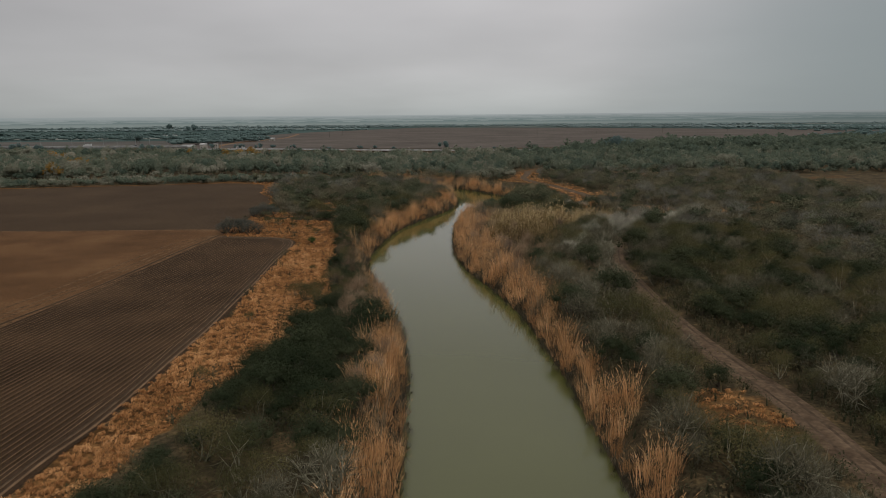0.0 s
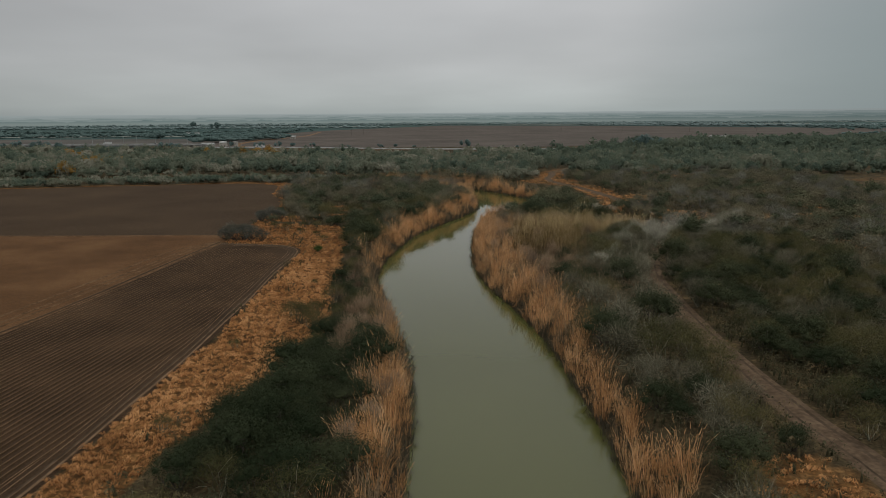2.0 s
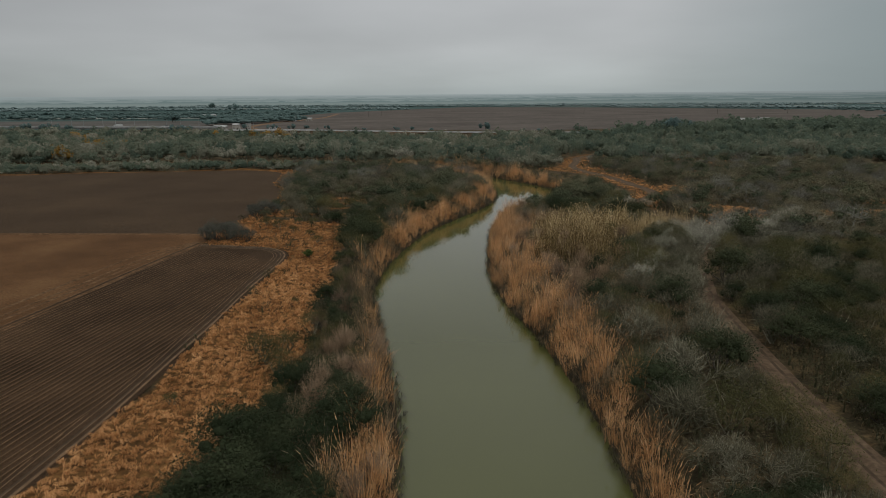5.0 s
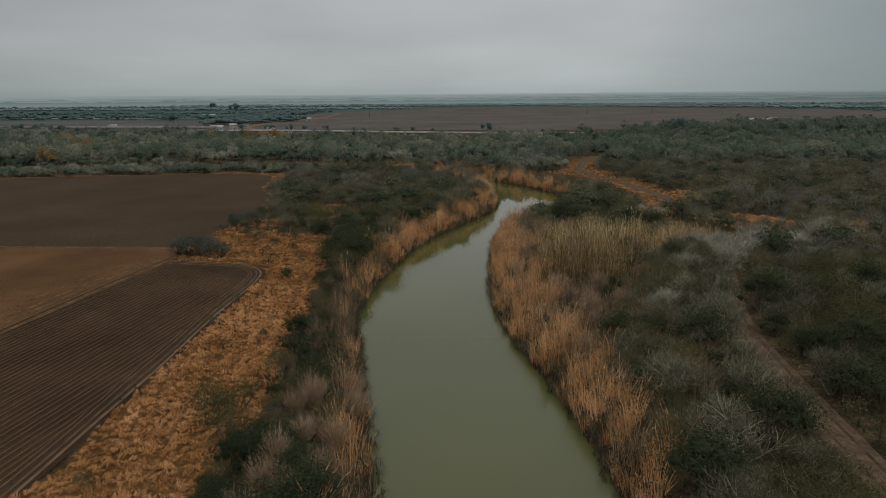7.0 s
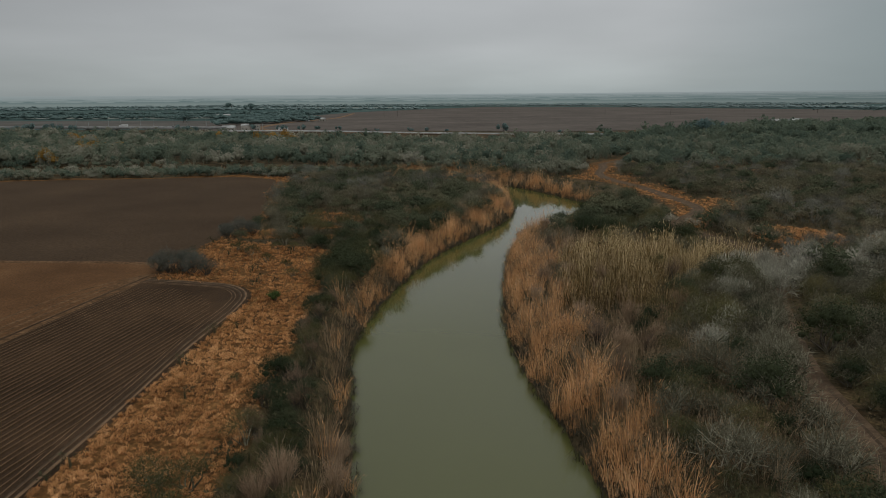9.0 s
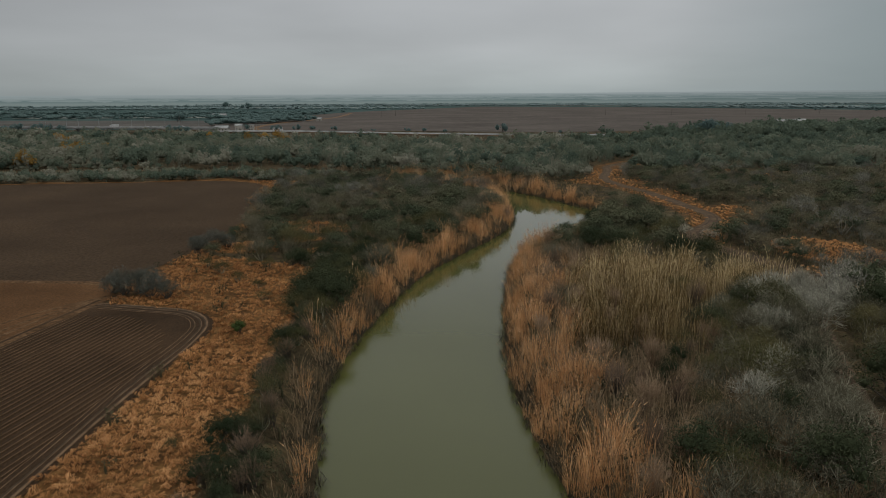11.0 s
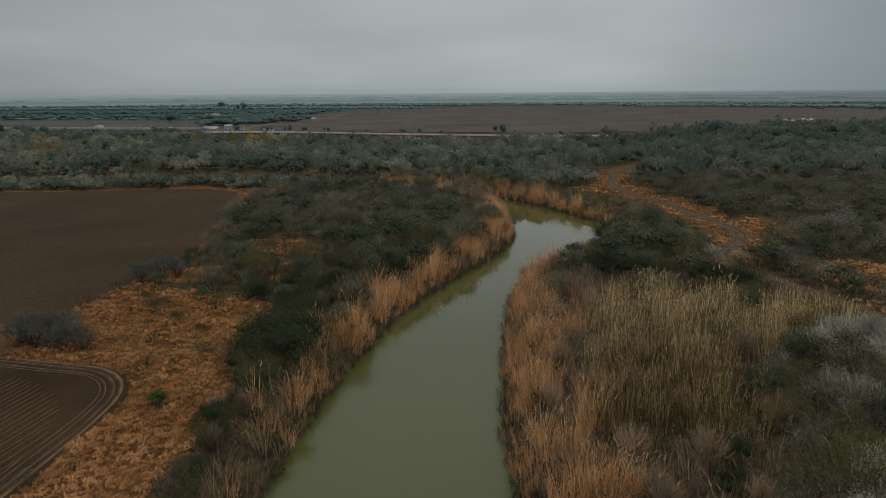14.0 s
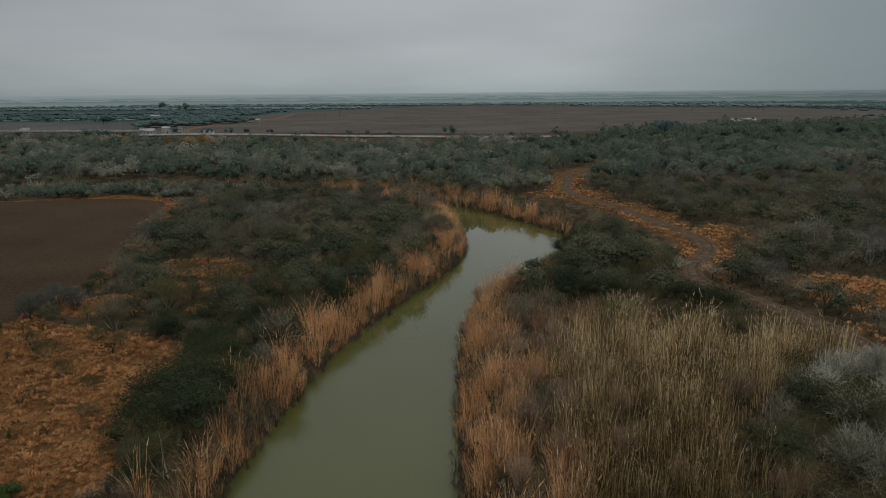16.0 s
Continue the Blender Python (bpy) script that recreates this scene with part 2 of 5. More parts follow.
M_SCRUB = material("low_scrub", [(0.1, (0.030, 0.038, 0.021)), (0.45, (0.068, 0.065, 0.037)), (0.7, (0.112, 0.092, 0.052)), (0.95, (0.20, 0.145, 0.078))], scale=0.05, tint=0.55, island=0.15, thin=0.3)
# three far tree colours with haze mixed in, paler and bluer farther off
M_WOOD = material("hazed_crowns", [(0.1, (0.09414, 0.1268, 0.09711)), (0.35, (0.1481, 0.1738, 0.1274)), (0.6, (0.2072, 0.2105, 0.1578)), (0.9, (0.3139, 0.3044, 0.2427))], scale=0.02, tint=0.75, island=0.05, thin=0.5, spec=0.0)
M_FARWOOD = material("hazed_far_woodland", [(0.1, (0.125, 0.182, 0.174)), (0.6, (0.148, 0.210, 0.200)), (0.9, (0.177, 0.240, 0.228))], scale=0.004, tint=0.6, island=0.05, thin=0.5, spec=0.0)
M_FARTHEST = material("hazed_plain_woodland", [(0.1, (0.185, 0.240, 0.240)), (0.6, (0.205, 0.262, 0.260)), (0.9, (0.230, 0.285, 0.280))], scale=0.004, tint=0.6, island=0.05, thin=0.25, spec=0.0)
M_YELLOW = material("autumn_leaf", three((0.17, 0.1105, 0.036), (0.289, 0.1742, 0.0495), (0.391, 0.2253, 0.063)), scale=0.2, rand=0.6, island=0.12, thin=0.4)
M_CONCRETE = material("concrete", three((0.20, 0.205, 0.20), (0.27, 0.275, 0.27), (0.36, 0.36, 0.35)), scale=0.2, fine=0.1, rough=0.85)
M_ASPHALT = material("asphalt", three((0.04, 0.04, 0.042), (0.055, 0.055, 0.057), (0.075, 0.075, 0.075)), scale=0.3, fine=0.1)
M_PLASTER = material("pale_plaster", three((0.24, 0.228, 0.204), (0.296, 0.28, 0.248), (0.36, 0.34, 0.304)), scale=0.3, rough=0.9)
M_WHITE = material("white_paint", three((0.368, 0.376, 0.376), (0.432, 0.44, 0.44), (0.496, 0.504, 0.504)), scale=0.5, rough=0.6)
M_STEEL = material("galvanised_steel", three((0.15, 0.165, 0.165), (0.2, 0.215, 0.215), (0.26, 0.27, 0.27)), scale=2.0, rough=0.6, spec=0.3)
M_GLASS = material("dark_window", three((0.02, 0.025, 0.03), (0.03, 0.035, 0.04), (0.05, 0.055, 0.06)), scale=1.0, rough=0.15, spec=0.5)
M_TYRE = material("black_rubber", three((0.02, 0.02, 0.02), (0.03, 0.03, 0.03), (0.04, 0.04, 0.04)), scale=3.0)


def water_material():
    m = bpy.data.materials.new("silty_water")
    m.use_nodes = True
    t = m.node_tree
    b = t.nodes["Principled BSDF"]
    b.inputs["Roughness"].default_value = 0.03
    b.inputs["IOR"].default_value = 1.29
    geo = t.nodes.new("ShaderNodeNewGeometry")
    n = t.nodes.new("ShaderNodeTexNoise")
    n.inputs["Scale"].default_value = 0.035
    n.inputs["Detail"].default_value = 4.0
    t.links.new(geo.outputs["Position"], n.inputs["Vector"])
    r = t.nodes.new("ShaderNodeValToRGB")
    ramp_fill(r, three((0.0550, 0.0580, 0.0165), (0.0615, 0.0650, 0.0190), (0.0690, 0.0730, 0.0220)))
    t.links.new(n.outputs["Fac"], r.inputs[0])
    t.links.new(r.outputs["Color"], b.inputs["Base Color"])
    nb = t.nodes.new("ShaderNodeTexNoise")
    nb.inputs["Scale"].default_value = 1.6
    nb.inputs["Detail"].default_value = 3.0
    t.links.new(geo.outputs["Position"], nb.inputs["Vector"])
    bp = t.nodes.new("ShaderNodeBump")
    bp.inputs["Strength"].default_value = 0.02
    bp.inputs["Distance"].default_value = 0.1
    t.links.new(nb.outputs["Fac"], bp.inputs["Height"])
    t.links.new(bp.outputs[0], b.inputs["Normal"])
    return m


M_WATER = water_material()


# self-lit colour by height: painted haze for the backdrop strips
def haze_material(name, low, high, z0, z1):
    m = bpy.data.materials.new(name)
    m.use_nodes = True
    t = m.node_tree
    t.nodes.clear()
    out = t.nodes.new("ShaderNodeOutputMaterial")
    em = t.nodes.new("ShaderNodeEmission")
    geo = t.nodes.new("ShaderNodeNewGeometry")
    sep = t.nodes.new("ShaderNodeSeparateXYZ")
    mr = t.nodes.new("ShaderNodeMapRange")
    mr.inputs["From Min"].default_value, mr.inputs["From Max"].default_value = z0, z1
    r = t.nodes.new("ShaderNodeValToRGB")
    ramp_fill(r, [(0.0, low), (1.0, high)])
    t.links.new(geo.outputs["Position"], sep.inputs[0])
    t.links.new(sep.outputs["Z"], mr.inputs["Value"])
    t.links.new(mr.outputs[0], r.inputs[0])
    # weaker glow to the east, to suit the darker cloud behind
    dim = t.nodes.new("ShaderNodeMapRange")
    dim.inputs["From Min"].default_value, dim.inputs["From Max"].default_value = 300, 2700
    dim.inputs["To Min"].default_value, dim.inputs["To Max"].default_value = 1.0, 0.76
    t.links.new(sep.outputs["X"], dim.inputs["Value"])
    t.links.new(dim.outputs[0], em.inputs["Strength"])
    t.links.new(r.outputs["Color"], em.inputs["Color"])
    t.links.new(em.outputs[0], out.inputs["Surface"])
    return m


# ---------------------------------------------------------------- geometry helpers


def mesh_of(name, V, F, mats, tint=None, index=None, smooth=False):
    """A mesh from arrays of vertices and triangles (or quads)."""
    V = np.asarray(V, dtype=np.float32)
    F = np.asarray(F, dtype=np.int32)
    k = F.shape[1]
    me = bpy.data.meshes.new(name)
    me.vertices.add(len(V))
    me.vertices.foreach_set("co", V.ravel())
    me.loops.add(F.size)
    me.loops.foreach_set("vertex_index", F.ravel())
    me.polygons.add(len(F))
    me.polygons.foreach_set("loop_start", np.arange(0, F.size, k, dtype=np.int32))
    for m in (mats if isinstance(mats, (list, tuple)) else [mats]):
        me.materials.append(m)
    if index is not None:
        me.polygons.foreach_set("material_index", np.asarray(index, dtype=np.int32))
    if smooth:
        me.polygons.foreach_set("use_smooth", np.ones(len(F), dtype=bool))
    me.update(calc_edges=True)
    if tint is not None:
        for key, values in tint.items():
            a = me.attributes.new(key, "FLOAT", "POINT")
            a.data.foreach_set("value", np.asarray(values, dtype=np.float32))
    me.validate()
    return me


def part(name, bm, mat, parent, label=""):
    me = bpy.data.meshes.new(name)
    bm.to_mesh(me)
    bm.free()
    me.materials.append(mat)
    ob = new(name, me)
    ob.parent = parent
    if label:
        tagged(ob, label)
    return ob


def smooth_line(points, step=2.0):
    """Points of a Catmull-Rom curve through the given plan points."""
    P = np.array(points, dtype=float)
    P = np.vstack([2 * P[0] - P[1], P, 2 * P[-1] - P[-2]])
    out = []
    for i in range(1, len(P) - 2):
        n = max(2, int(np.linalg.norm(P[i + 1] - P[i]) / step))
        for k in range(n):
            s = k / n
            a, b, c, d = P[i - 1], P[i], P[i + 1], P[i + 2]
            out.append(0.5 * (2 * b + (c - a) * s + (2 * a - 5 * b + 4 * c - d) * s * s + (3 * b - a - 3 * c + d) * s ** 3))
    out.append(P[-2])
    return np.array(out)


def line_distance(X, Y, line):
    """Distance of each point to a polyline."""
    best = np.full(X.shape, 1e9)
    for (ax, ay), (bx, by) in zip(line[:-1], line[1:]):
        dx, dy = bx - ax, by - ay
        s = np.clip(((X - ax) * dx + (Y - ay) * dy) / (dx * dx + dy * dy + 1e-9), 0, 1)
        best = np.minimum(best, (X - ax - s * dx) ** 2 + (Y - ay - s * dy) ** 2)
    return np.sqrt(best)


def inside(X, Y, poly):
    hit = np.zeros(X.shape, dtype=bool)
    for (ax, ay), (bx, by) in zip(poly, np.roll(poly, -1, axis=0)):
        cross = ((ay > Y) != (by > Y)) & (X < (bx - ax) * (Y - ay) / (by - ay + 1e-12) + ax)
        hit ^= cross
    return hit


def step01(v, a, b):
    s = np.clip((v - a) / (b - a), 0, 1)
    return s * s * (3 - 2 * s)


def waves(X, Y, size, seed):
    """Soft repeating-free relief of about -1 to 1."""
    rs = np.random.RandomState(seed)
    total = np.zeros(X.shape)
    for k in range(7):
        a, f, p = rs.uniform(0, 6.28), rs.uniform(0.6, 1.9) / size, rs.uniform(0, 6.28)
        total += np.sin((X * math.cos(a) + Y * math.sin(a)) * f * 6.28 + p)
    return total / 3.2


# ---------------------------------------------------------------- plan of the place
WATER_Z = -4.0
BANK_LEFT = smooth_line([(-4, -60), (-4, 40), (-4.5, 77), (-4.8, 94), (-7, 120), (-11.5, 143), (-16.5, 165), (-20.0, 180), (-20.8, 196), (-19.0, 220),
                         (-14.8, 247.5), (-7.0, 272), (2.6, 299), (6.6, 319), (6.6, 338), (5, 357), (0, 379), (-22, 400), (-70, 416), (-150, 424), (-300, 400), (-700, 330)], 4.0)
BANK_RIGHT = smooth_line([(19, -60), (18.8, 50), (18.4, 76), (18, 94), (16.8, 113), (15.3, 130), (12.4, 147), (9.5, 160), (5.7, 176), (2.9, 200), (2.8, 230),
                          (3.6, 250), (5.4, 265), (9.0, 275), (15, 282.5), (22, 292), (28, 311), (35, 333), (34.5, 348), (29, 357), (22, 371), (12, 388), (-8, 410), (-60, 438), (-150, 448), (-300, 428), (-700, 358)], 4.0)
RIVER = np.vstack([BANK_LEFT, BANK_RIGHT[::-1]])
ROAD = smooth_line([(43, -60), (42.6, 50), (43, 80), (41.4, 94), (40.5, 110), (40.6, 131), (42, 158), (44.5, 176), (53, 208), (63, 232), (62, 248), (56, 264), (52.5, 276), (56, 289), (63, 300),
                    (66.8, 315), (64, 335), (58.7, 366), (50.6, 393), (48.5, 417), (55, 450), (58, 472), (75, 500)], 3.0)
FIELD_EDGE = smooth_line([(-42, -60), (-41.8, 50), (-40.2, 77), (-39.8, 94), (-39.9, 123), (-40.9, 150), (-42.2, 176), (-42.6, 194), (-44.3, 201.6), (-49, 206.4), (-57, 208), (-67, 209.5)], 2.0)
FAR_FIELD_EDGE = smooth_line([(-68, 209), (-72, 226), (-71.5, 250), (-72.5, 275), (-78, 310), (-90, 340), (-96, 372), (-104, 388), (-125, 396), (-160, 388), (-200, 380), (-240, 369), (-500, 300)], 4.0)
FIELDS = np.vstack([FIELD_EDGE, FAR_FIELD_EDGE[1:], [(-500, -60)]])
GRASS = np.array([(-36.5, -60), (-36, 40), (-34.5, 60), (-33, 70), (-30.8, 86), (-29.4, 92), (-27.4, 99), (-24, 117), (-22, 127), (-25, 150), (-27.5, 173), (-30.5, 195), (-32, 215), (-35, 236), (-46, 243),
                  (-58, 246), (-70, 252), (-71, 230), (-67, 208), (-45, 202), (-42.5, 190), (-40, 120), (-40.3, 77), (-42, 50), (-42, -60)])


def river_distance(X, Y):
    X, Y = np.asarray(X, dtype=float), np.asarray(Y, dtype=float)
    d = np.full(X.shape, 500.0)
    near = (Y > -100) & (Y < 480) & (X > -760) & (X < 75) & ((X > -60) | (Y > 270))
    if near.any():
        d[near] = river_near(X[near], Y[near])
    return d


def river_near(X, Y):
    d = np.minimum(line_distance(X, Y, BANK_LEFT), line_distance(X, Y, BANK_RIGHT))
    return np.where(inside(X, Y, RIVER), -d, d)


def ground_height(X, Y, d=None):
    d = river_distance(X, Y) if d is None else d
    z = np.where(d > 0, -4.25 + 4.25 * step01(d, 0.0, 6.5), -4.25 - 1.6 * np.clip(-d / 4.0, 0, 1))
    rough = step01(d, 5, 12) * np.where(inside(X, Y, FIELDS), 0.0, 1.0)
    near = (X > 20) & (X < 100) & (Y > -80) & (Y < 520)
    road = np.full(X.shape, 99.0)
    road[near] = line_distance(X[near], Y[near], ROAD)
    rough = rough * step01(road, 2.5, 7.0) * step01(900 - Y, 0, 100)
    return z + rough * (0.22 * waves(X, Y, 17.0, 5) + 0.10 * waves(X, Y, 5.0, 6))


def dryness(X, Y, d):
    """Where pale dry grass covers the floor: 0 to 1."""
    g = inside(X, Y, GRASS) * np.where(Y > 203, 0.72, 1.0)
    road = np.full(X.shape, 99.0)
    near = (X > 20) & (X < 100) & (Y > -80) & (Y < 520)
    road[near] = line_distance(X[near], Y[near], ROAD)
    g = np.maximum(g, 0.66 * (1 - step01(road, 4.0, 13.0)) * step01(Y, 245, 290) * np.where((X < 56) & (Y < 335), 0.4, 1.0))
    g = np.maximum(g, 0.30 * (1 - step01(road, 2.0, 5.0)))
    strip = np.full(X.shape, 99.0)
    near = (X > -330) & (X < -60) & (Y > 225) & (Y < 430)
    strip[near] = line_distance(X[near], Y[near], FAR_FIELD_EDGE)
    g = np.maximum(g, np.where(Y > 340, 0.95, 0.5) * (1 - step01(strip, np.where((X > -150) & (Y > 340), 5.5, 3.0), np.where((X > -150) & (Y > 340), 10.0, 6.5))))
    for cx, cy, rx, ry, s in ((-60, 258, 9, 7, 0.75), (-50, 270, 8, 5, 0.7), (-55, 292, 9, 4, 0.6), (-40, 256, 5, 4, 0.6), (-36, 225, 5, 5, 0.6), (35, 78, 6.5, 9, 0.6), (118, 264, 26, 7, 0.8), (80, 265, 13, 16, 0.72), (79, 325, 8, 14, 0.7), (124, 438, 9, 7, 0.8), (26, 250, 7, 5, 0.9), (48, 402, 20, 14, 0.62), (64, 350, 9, 34, 0.55), (138, 445, 22, 9, 0.6),
                              (-92, 392, 14, 7, 0.9), (-48, 285, 12, 8, 0.5), (30, 252, 8, 5, 0.8)):
        q = ((X - cx) / rx) ** 2 + ((Y - cy) / ry) ** 2
        g = np.maximum(g, s * (1 - step01(q, 0.5, 1.4)))
    g = np.maximum(g, 0.45 * step01(waves(X, Y, 40.0, 9), 0.35, 0.8) * step01(X, 45, 60) * step01(Y, 170, 210))
    return g * step01(d, 2.0, 4.0)


# ---------------------------------------------------------------- ground, water, fields, road


def spaced(a, b, step, far, grow=1.25):
    mid = list(np.arange(a, b + 0.1, step))
    low, high, s = [], [], step
    p, q = mid[0], mid[-1]
    while p > -far or q < far:
        s *= grow
        p, q = p - s, q + s
        low.append(max(p, -far))
        high.append(min(q, far))
    return np.unique(np.array(low[::-1] + mid + high))


def build_ground():
    xs, ys = spaced(-130, 130, 1.6, 4900), spaced(20, 460, 1.6, 4900)
    X, Y = np.meshgrid(xs, ys)
    d = river_distance(X, Y)
    Z = ground_height(X, Y, d)
    V = np.stack([X, Y, Z], -1).reshape(-1, 3)
    ny, nx = X.shape
    i = (np.arange(ny - 1)[:, None] * nx + np.arange(nx - 1)[None, :]).ravel()
    F = np.stack([i, i + 1, i + nx + 1, i + nx], -1)
    me = mesh_of("ground", V, F, M_GROUND, tint={"dry": dryness(X, Y, d).ravel()}, smooth=True)
    tagged(new("ground", me), "brown scrub floor with dry grass patches and sloping river banks", "ground", kind="structure")


build_ground()


def sheet(name, outline, z, mat, label, category):
    bm = bmesh.new()
    f = bm.faces.new([bm.verts.new((x, y, z)) for x, y in outline])
    bmesh.ops.triangulate(bm, faces=[f])
    bmesh.ops.recalc_face_normals(bm, faces=bm.faces[:])
    for f in bm.faces:
        if f.normal.z < 0:
            f.normal_flip()
    me = bpy.data.meshes.new(name)
    bm.to_mesh(me)
    bm.free()
    me.materials.append(mat)
    return tagged(new(name, me), label, category, kind="structure")


def build_river():
    xs, ys = np.arange(-700, 60, 20.0), np.arange(-60, 470, 20.0)
    X, Y = np.meshgrid(xs, ys)
    V = np.stack([X, Y, np.full(X.shape, WATER_Z)], -1).reshape(-1, 3)
    ny, nx = X.shape
    i = (np.arange(ny - 1)[:, None] * nx + np.arange(nx - 1)[None, :]).ravel()
    F = np.stack([i, i + 1, i + nx + 1, i + nx], -1)
    mid = V[F].mean(axis=1)
    keep = river_distance(mid[:, 0], mid[:, 1]) < 24
    tagged(new("river", mesh_of("river", V, F[keep], M_WATER)), "calm silty green river between reedy banks", "river", kind="structure")


build_river()

row_field = sheet("tilled_field", [(x, y) for x, y in FIELD_EDGE] + [(-69.5, 212), (-72.5, 178), (-74, 150), (-76, 130), (-78, 115), (-84, 60), (-90, -60)], 0.05, M_SOIL,
                  "dark brown field tilled in straight rows", "field")
sheet("harrowed_field", [(-69.6, 212.3), (-72.6, 178), (-74.1, 150), (-76.1, 130), (-78.1, 115), (-84.1, 60), (-90.1, -60), (-500, -60), (-500, 222), (-72, 222.5), (-68.5, 212)], 0.05, M_HARROWED,
      "reddish brown harrowed field without crop", "field")
sheet("fallow_field", [(-72, 223.2), (-500, 222.6)] + [(x, y) for x, y in FAR_FIELD_EDGE[::-1] if y > 224], 0.06, M_DARKFIELD, "dark bare fallow field edged by dry grass", "field")


def build_ridges():
    """Each planting row is a low ridge of soil with a paler dry crest."""
    rs = np.random.RandomState(3)
    lean = math.tan(radians(5.2))
    edge = FIELD_EDGE[(FIELD_EDGE[:, 0] > -45.5)]
    for k in range(52):
        c = -44.5 - 0.97 * k
        ys = np.arange(30.0, 204.0, 2.0)
        xs = c + lean * ys
        right = np.interp(ys, edge[:, 1], edge[:, 0]) - 3.4 - np.where(ys > 185, (ys - 185) ** 2 * 0.035, 0)
        left = np.interp(ys, [30, 60, 115, 130, 150, 178, 212], [-86.5, -84, -78, -76, -74, -72.5, -69.5]) + 0.9
        run = np.where((xs < right) & (xs > left) & (ys < 203))[0]
        if len(run) < 4:
            continue
        ys, xs = ys[run], xs[run]
        ys[-1] += rs.uniform(0.0, 1.6)
        wob = np.cumsum(rs.normal(0, 0.014, len(ys)))
        hz = 0.13 + rs.normal(0, 0.012, len(ys))
        prof = ((-0.27, 0.0), (-0.055, 1.0), (0.055, 1.05), (0.27, 0.0))
        V = np.array([(xs[i] + wob[i] + px, y, 0.052 + pz * hz[i]) for i, y in enumerate(ys) for px, pz in prof])
        F, idx = [], []
        for i in range(len(ys) - 1):
            for j in range(3):
                a = i * 4 + j
                F.append((a, a + 1, a + 5, a + 4))
                idx.append(1 if j == 1 else 0)
        ob = new("soil_ridge", mesh_of("soil_ridge", V, F, [M_SOIL, M_CREST], index=idx))
        ob.parent = row_field


build_ridges()


def ribbon(name, line, profile, mats, z_at, label, category, kind="structure"):
    """A strip along a plan line with a cross profile of (offset, height, material)."""
    T = np.gradient(line, axis=0)
    T /= np.linalg.norm(T, axis=1)[:, None] + 1e-9
    N = np.stack([T[:, 1], -T[:, 0]], -1)
    n, m = len(line), len(profile)
    V = []
    for i in range(n):
        for o, h, _ in profile:
            x, y = line[i] + N[i] * (o + 0.10 * math.sin(i * 0.37 + o))
            V.append((x, y, z_at + h))
    F, idx = [], []
    for i in range(n - 1):
        for j in range(m - 1):
            a = i * m + j
            F.append((a, a + 1, a + m + 1, a + m))
            idx.append(profile[j][2])
    me = mesh_of(name, V, F, mats, index=idx, smooth=True)
    return tagged(new(name, me), label, category, kind=kind)


ribbon("road", ROAD, [(-2.4, -0.25, 0), (-1.9, 0.02, 0), (-1.15, 0.03, 1), (-0.75, -0.01, 0), (-0.35, 0.07, 0), (0.4, 0.08, 0), (0.8, -0.01, 1), (1.2, 0.02, 0), (1.95, 0.03, 0), (2.4, -0.25, 0)],
       [M_TRACK, M_RUT], 0.12, "pale dirt road with two wheel ruts", "road")
ribbon("headland_track", FIELD_EDGE + [-2.15, -0.7], [(-1.7, 0.0, 0), (-1.45, 0.05, 1), (-1.33, 0.05, 0), (-0.9, -0.03, 2), (-0.75, 0.05, 1), (-0.64, 0.05, 0), (0.1, 0.03, 2), (0.4, 0.06, 1), (0.5, 0.06, 0), (0.9, -0.02, 2), (1.15, 0.08, 1), (1.5, 0.08, 0), (1.75, 0.02, 0)],
       [M_SOIL, M_CREST, M_RUT], 0.06, "packed dirt track round the tilled field", "track")
ribbon("field_ridge", smooth_line([(-500, 222.2), (-160, 222.4), (-72, 223), (-68.5, 213)], 3.0), [(-1.1, -0.02, 0), (-0.4, 0.12, 0), (0.3, 0.1, 0), (1.1, -0.02, 0)],
       [M_WHEEL], 0.07, "low earth ridge between two fields", "earth ridge")
ribbon("field_border", smooth_line([(-70, 212), (-72.9, 178), (-74.3, 150), (-76.4, 130), (-78.4, 115), (-84.4, 60), (-90, -50)], 3.0), [(-1.3, -0.02, 0), (-0.6, 0.08, 0), (-0.1, 0.02, 1), (0.3, 0.1, 0), (1.1, -0.02, 0)],
       [M_WHEEL, M_SOIL], 0.07, "rough cloddy border between two tilled fields", "earth ridge")
for off, shift in ((-2.6, 0.0), (-4.4, 1.6), (-7.5, 4.5)):
    ribbon("wheel_track", smooth_line([(-66.5 + shift * 0.3, 219.5), (-69 + off * 0.3, 215 - shift * 0.4), (-71.5 + off, 196), (-73.6 + off, 165), (-76 + off, 138), (-80 + off, 100), (-86 + off, 40)], 3.0),
           [(-0.45, -0.02, 0), (-0.15, 0.03, 0), (0.15, 0.03, 0), (0.45, -0.02, 0)], [M_WHEEL], 0.066, "faint wheel track across the harrowed soil", "wheel track")
sheet("far_field", [(-470, 1010), (-330, 870), (-120, 880), (60, 850), (320, 960), (560, 1080), (1400, 1500), (1300, 1750), (500, 2900), (-100, 3300), (-420, 2050)], 0.3, M_FARFIELD,
      "wide pale brown ploughed field far beyond the woods", "field")
sheet("west_field", [(-1500, 960), (-440, 955), (-420, 1060), (-440, 1270), (-1600, 1290)], 0.36, M_WESTFIELD, "pale brown bare field beyond the bridge", "field")
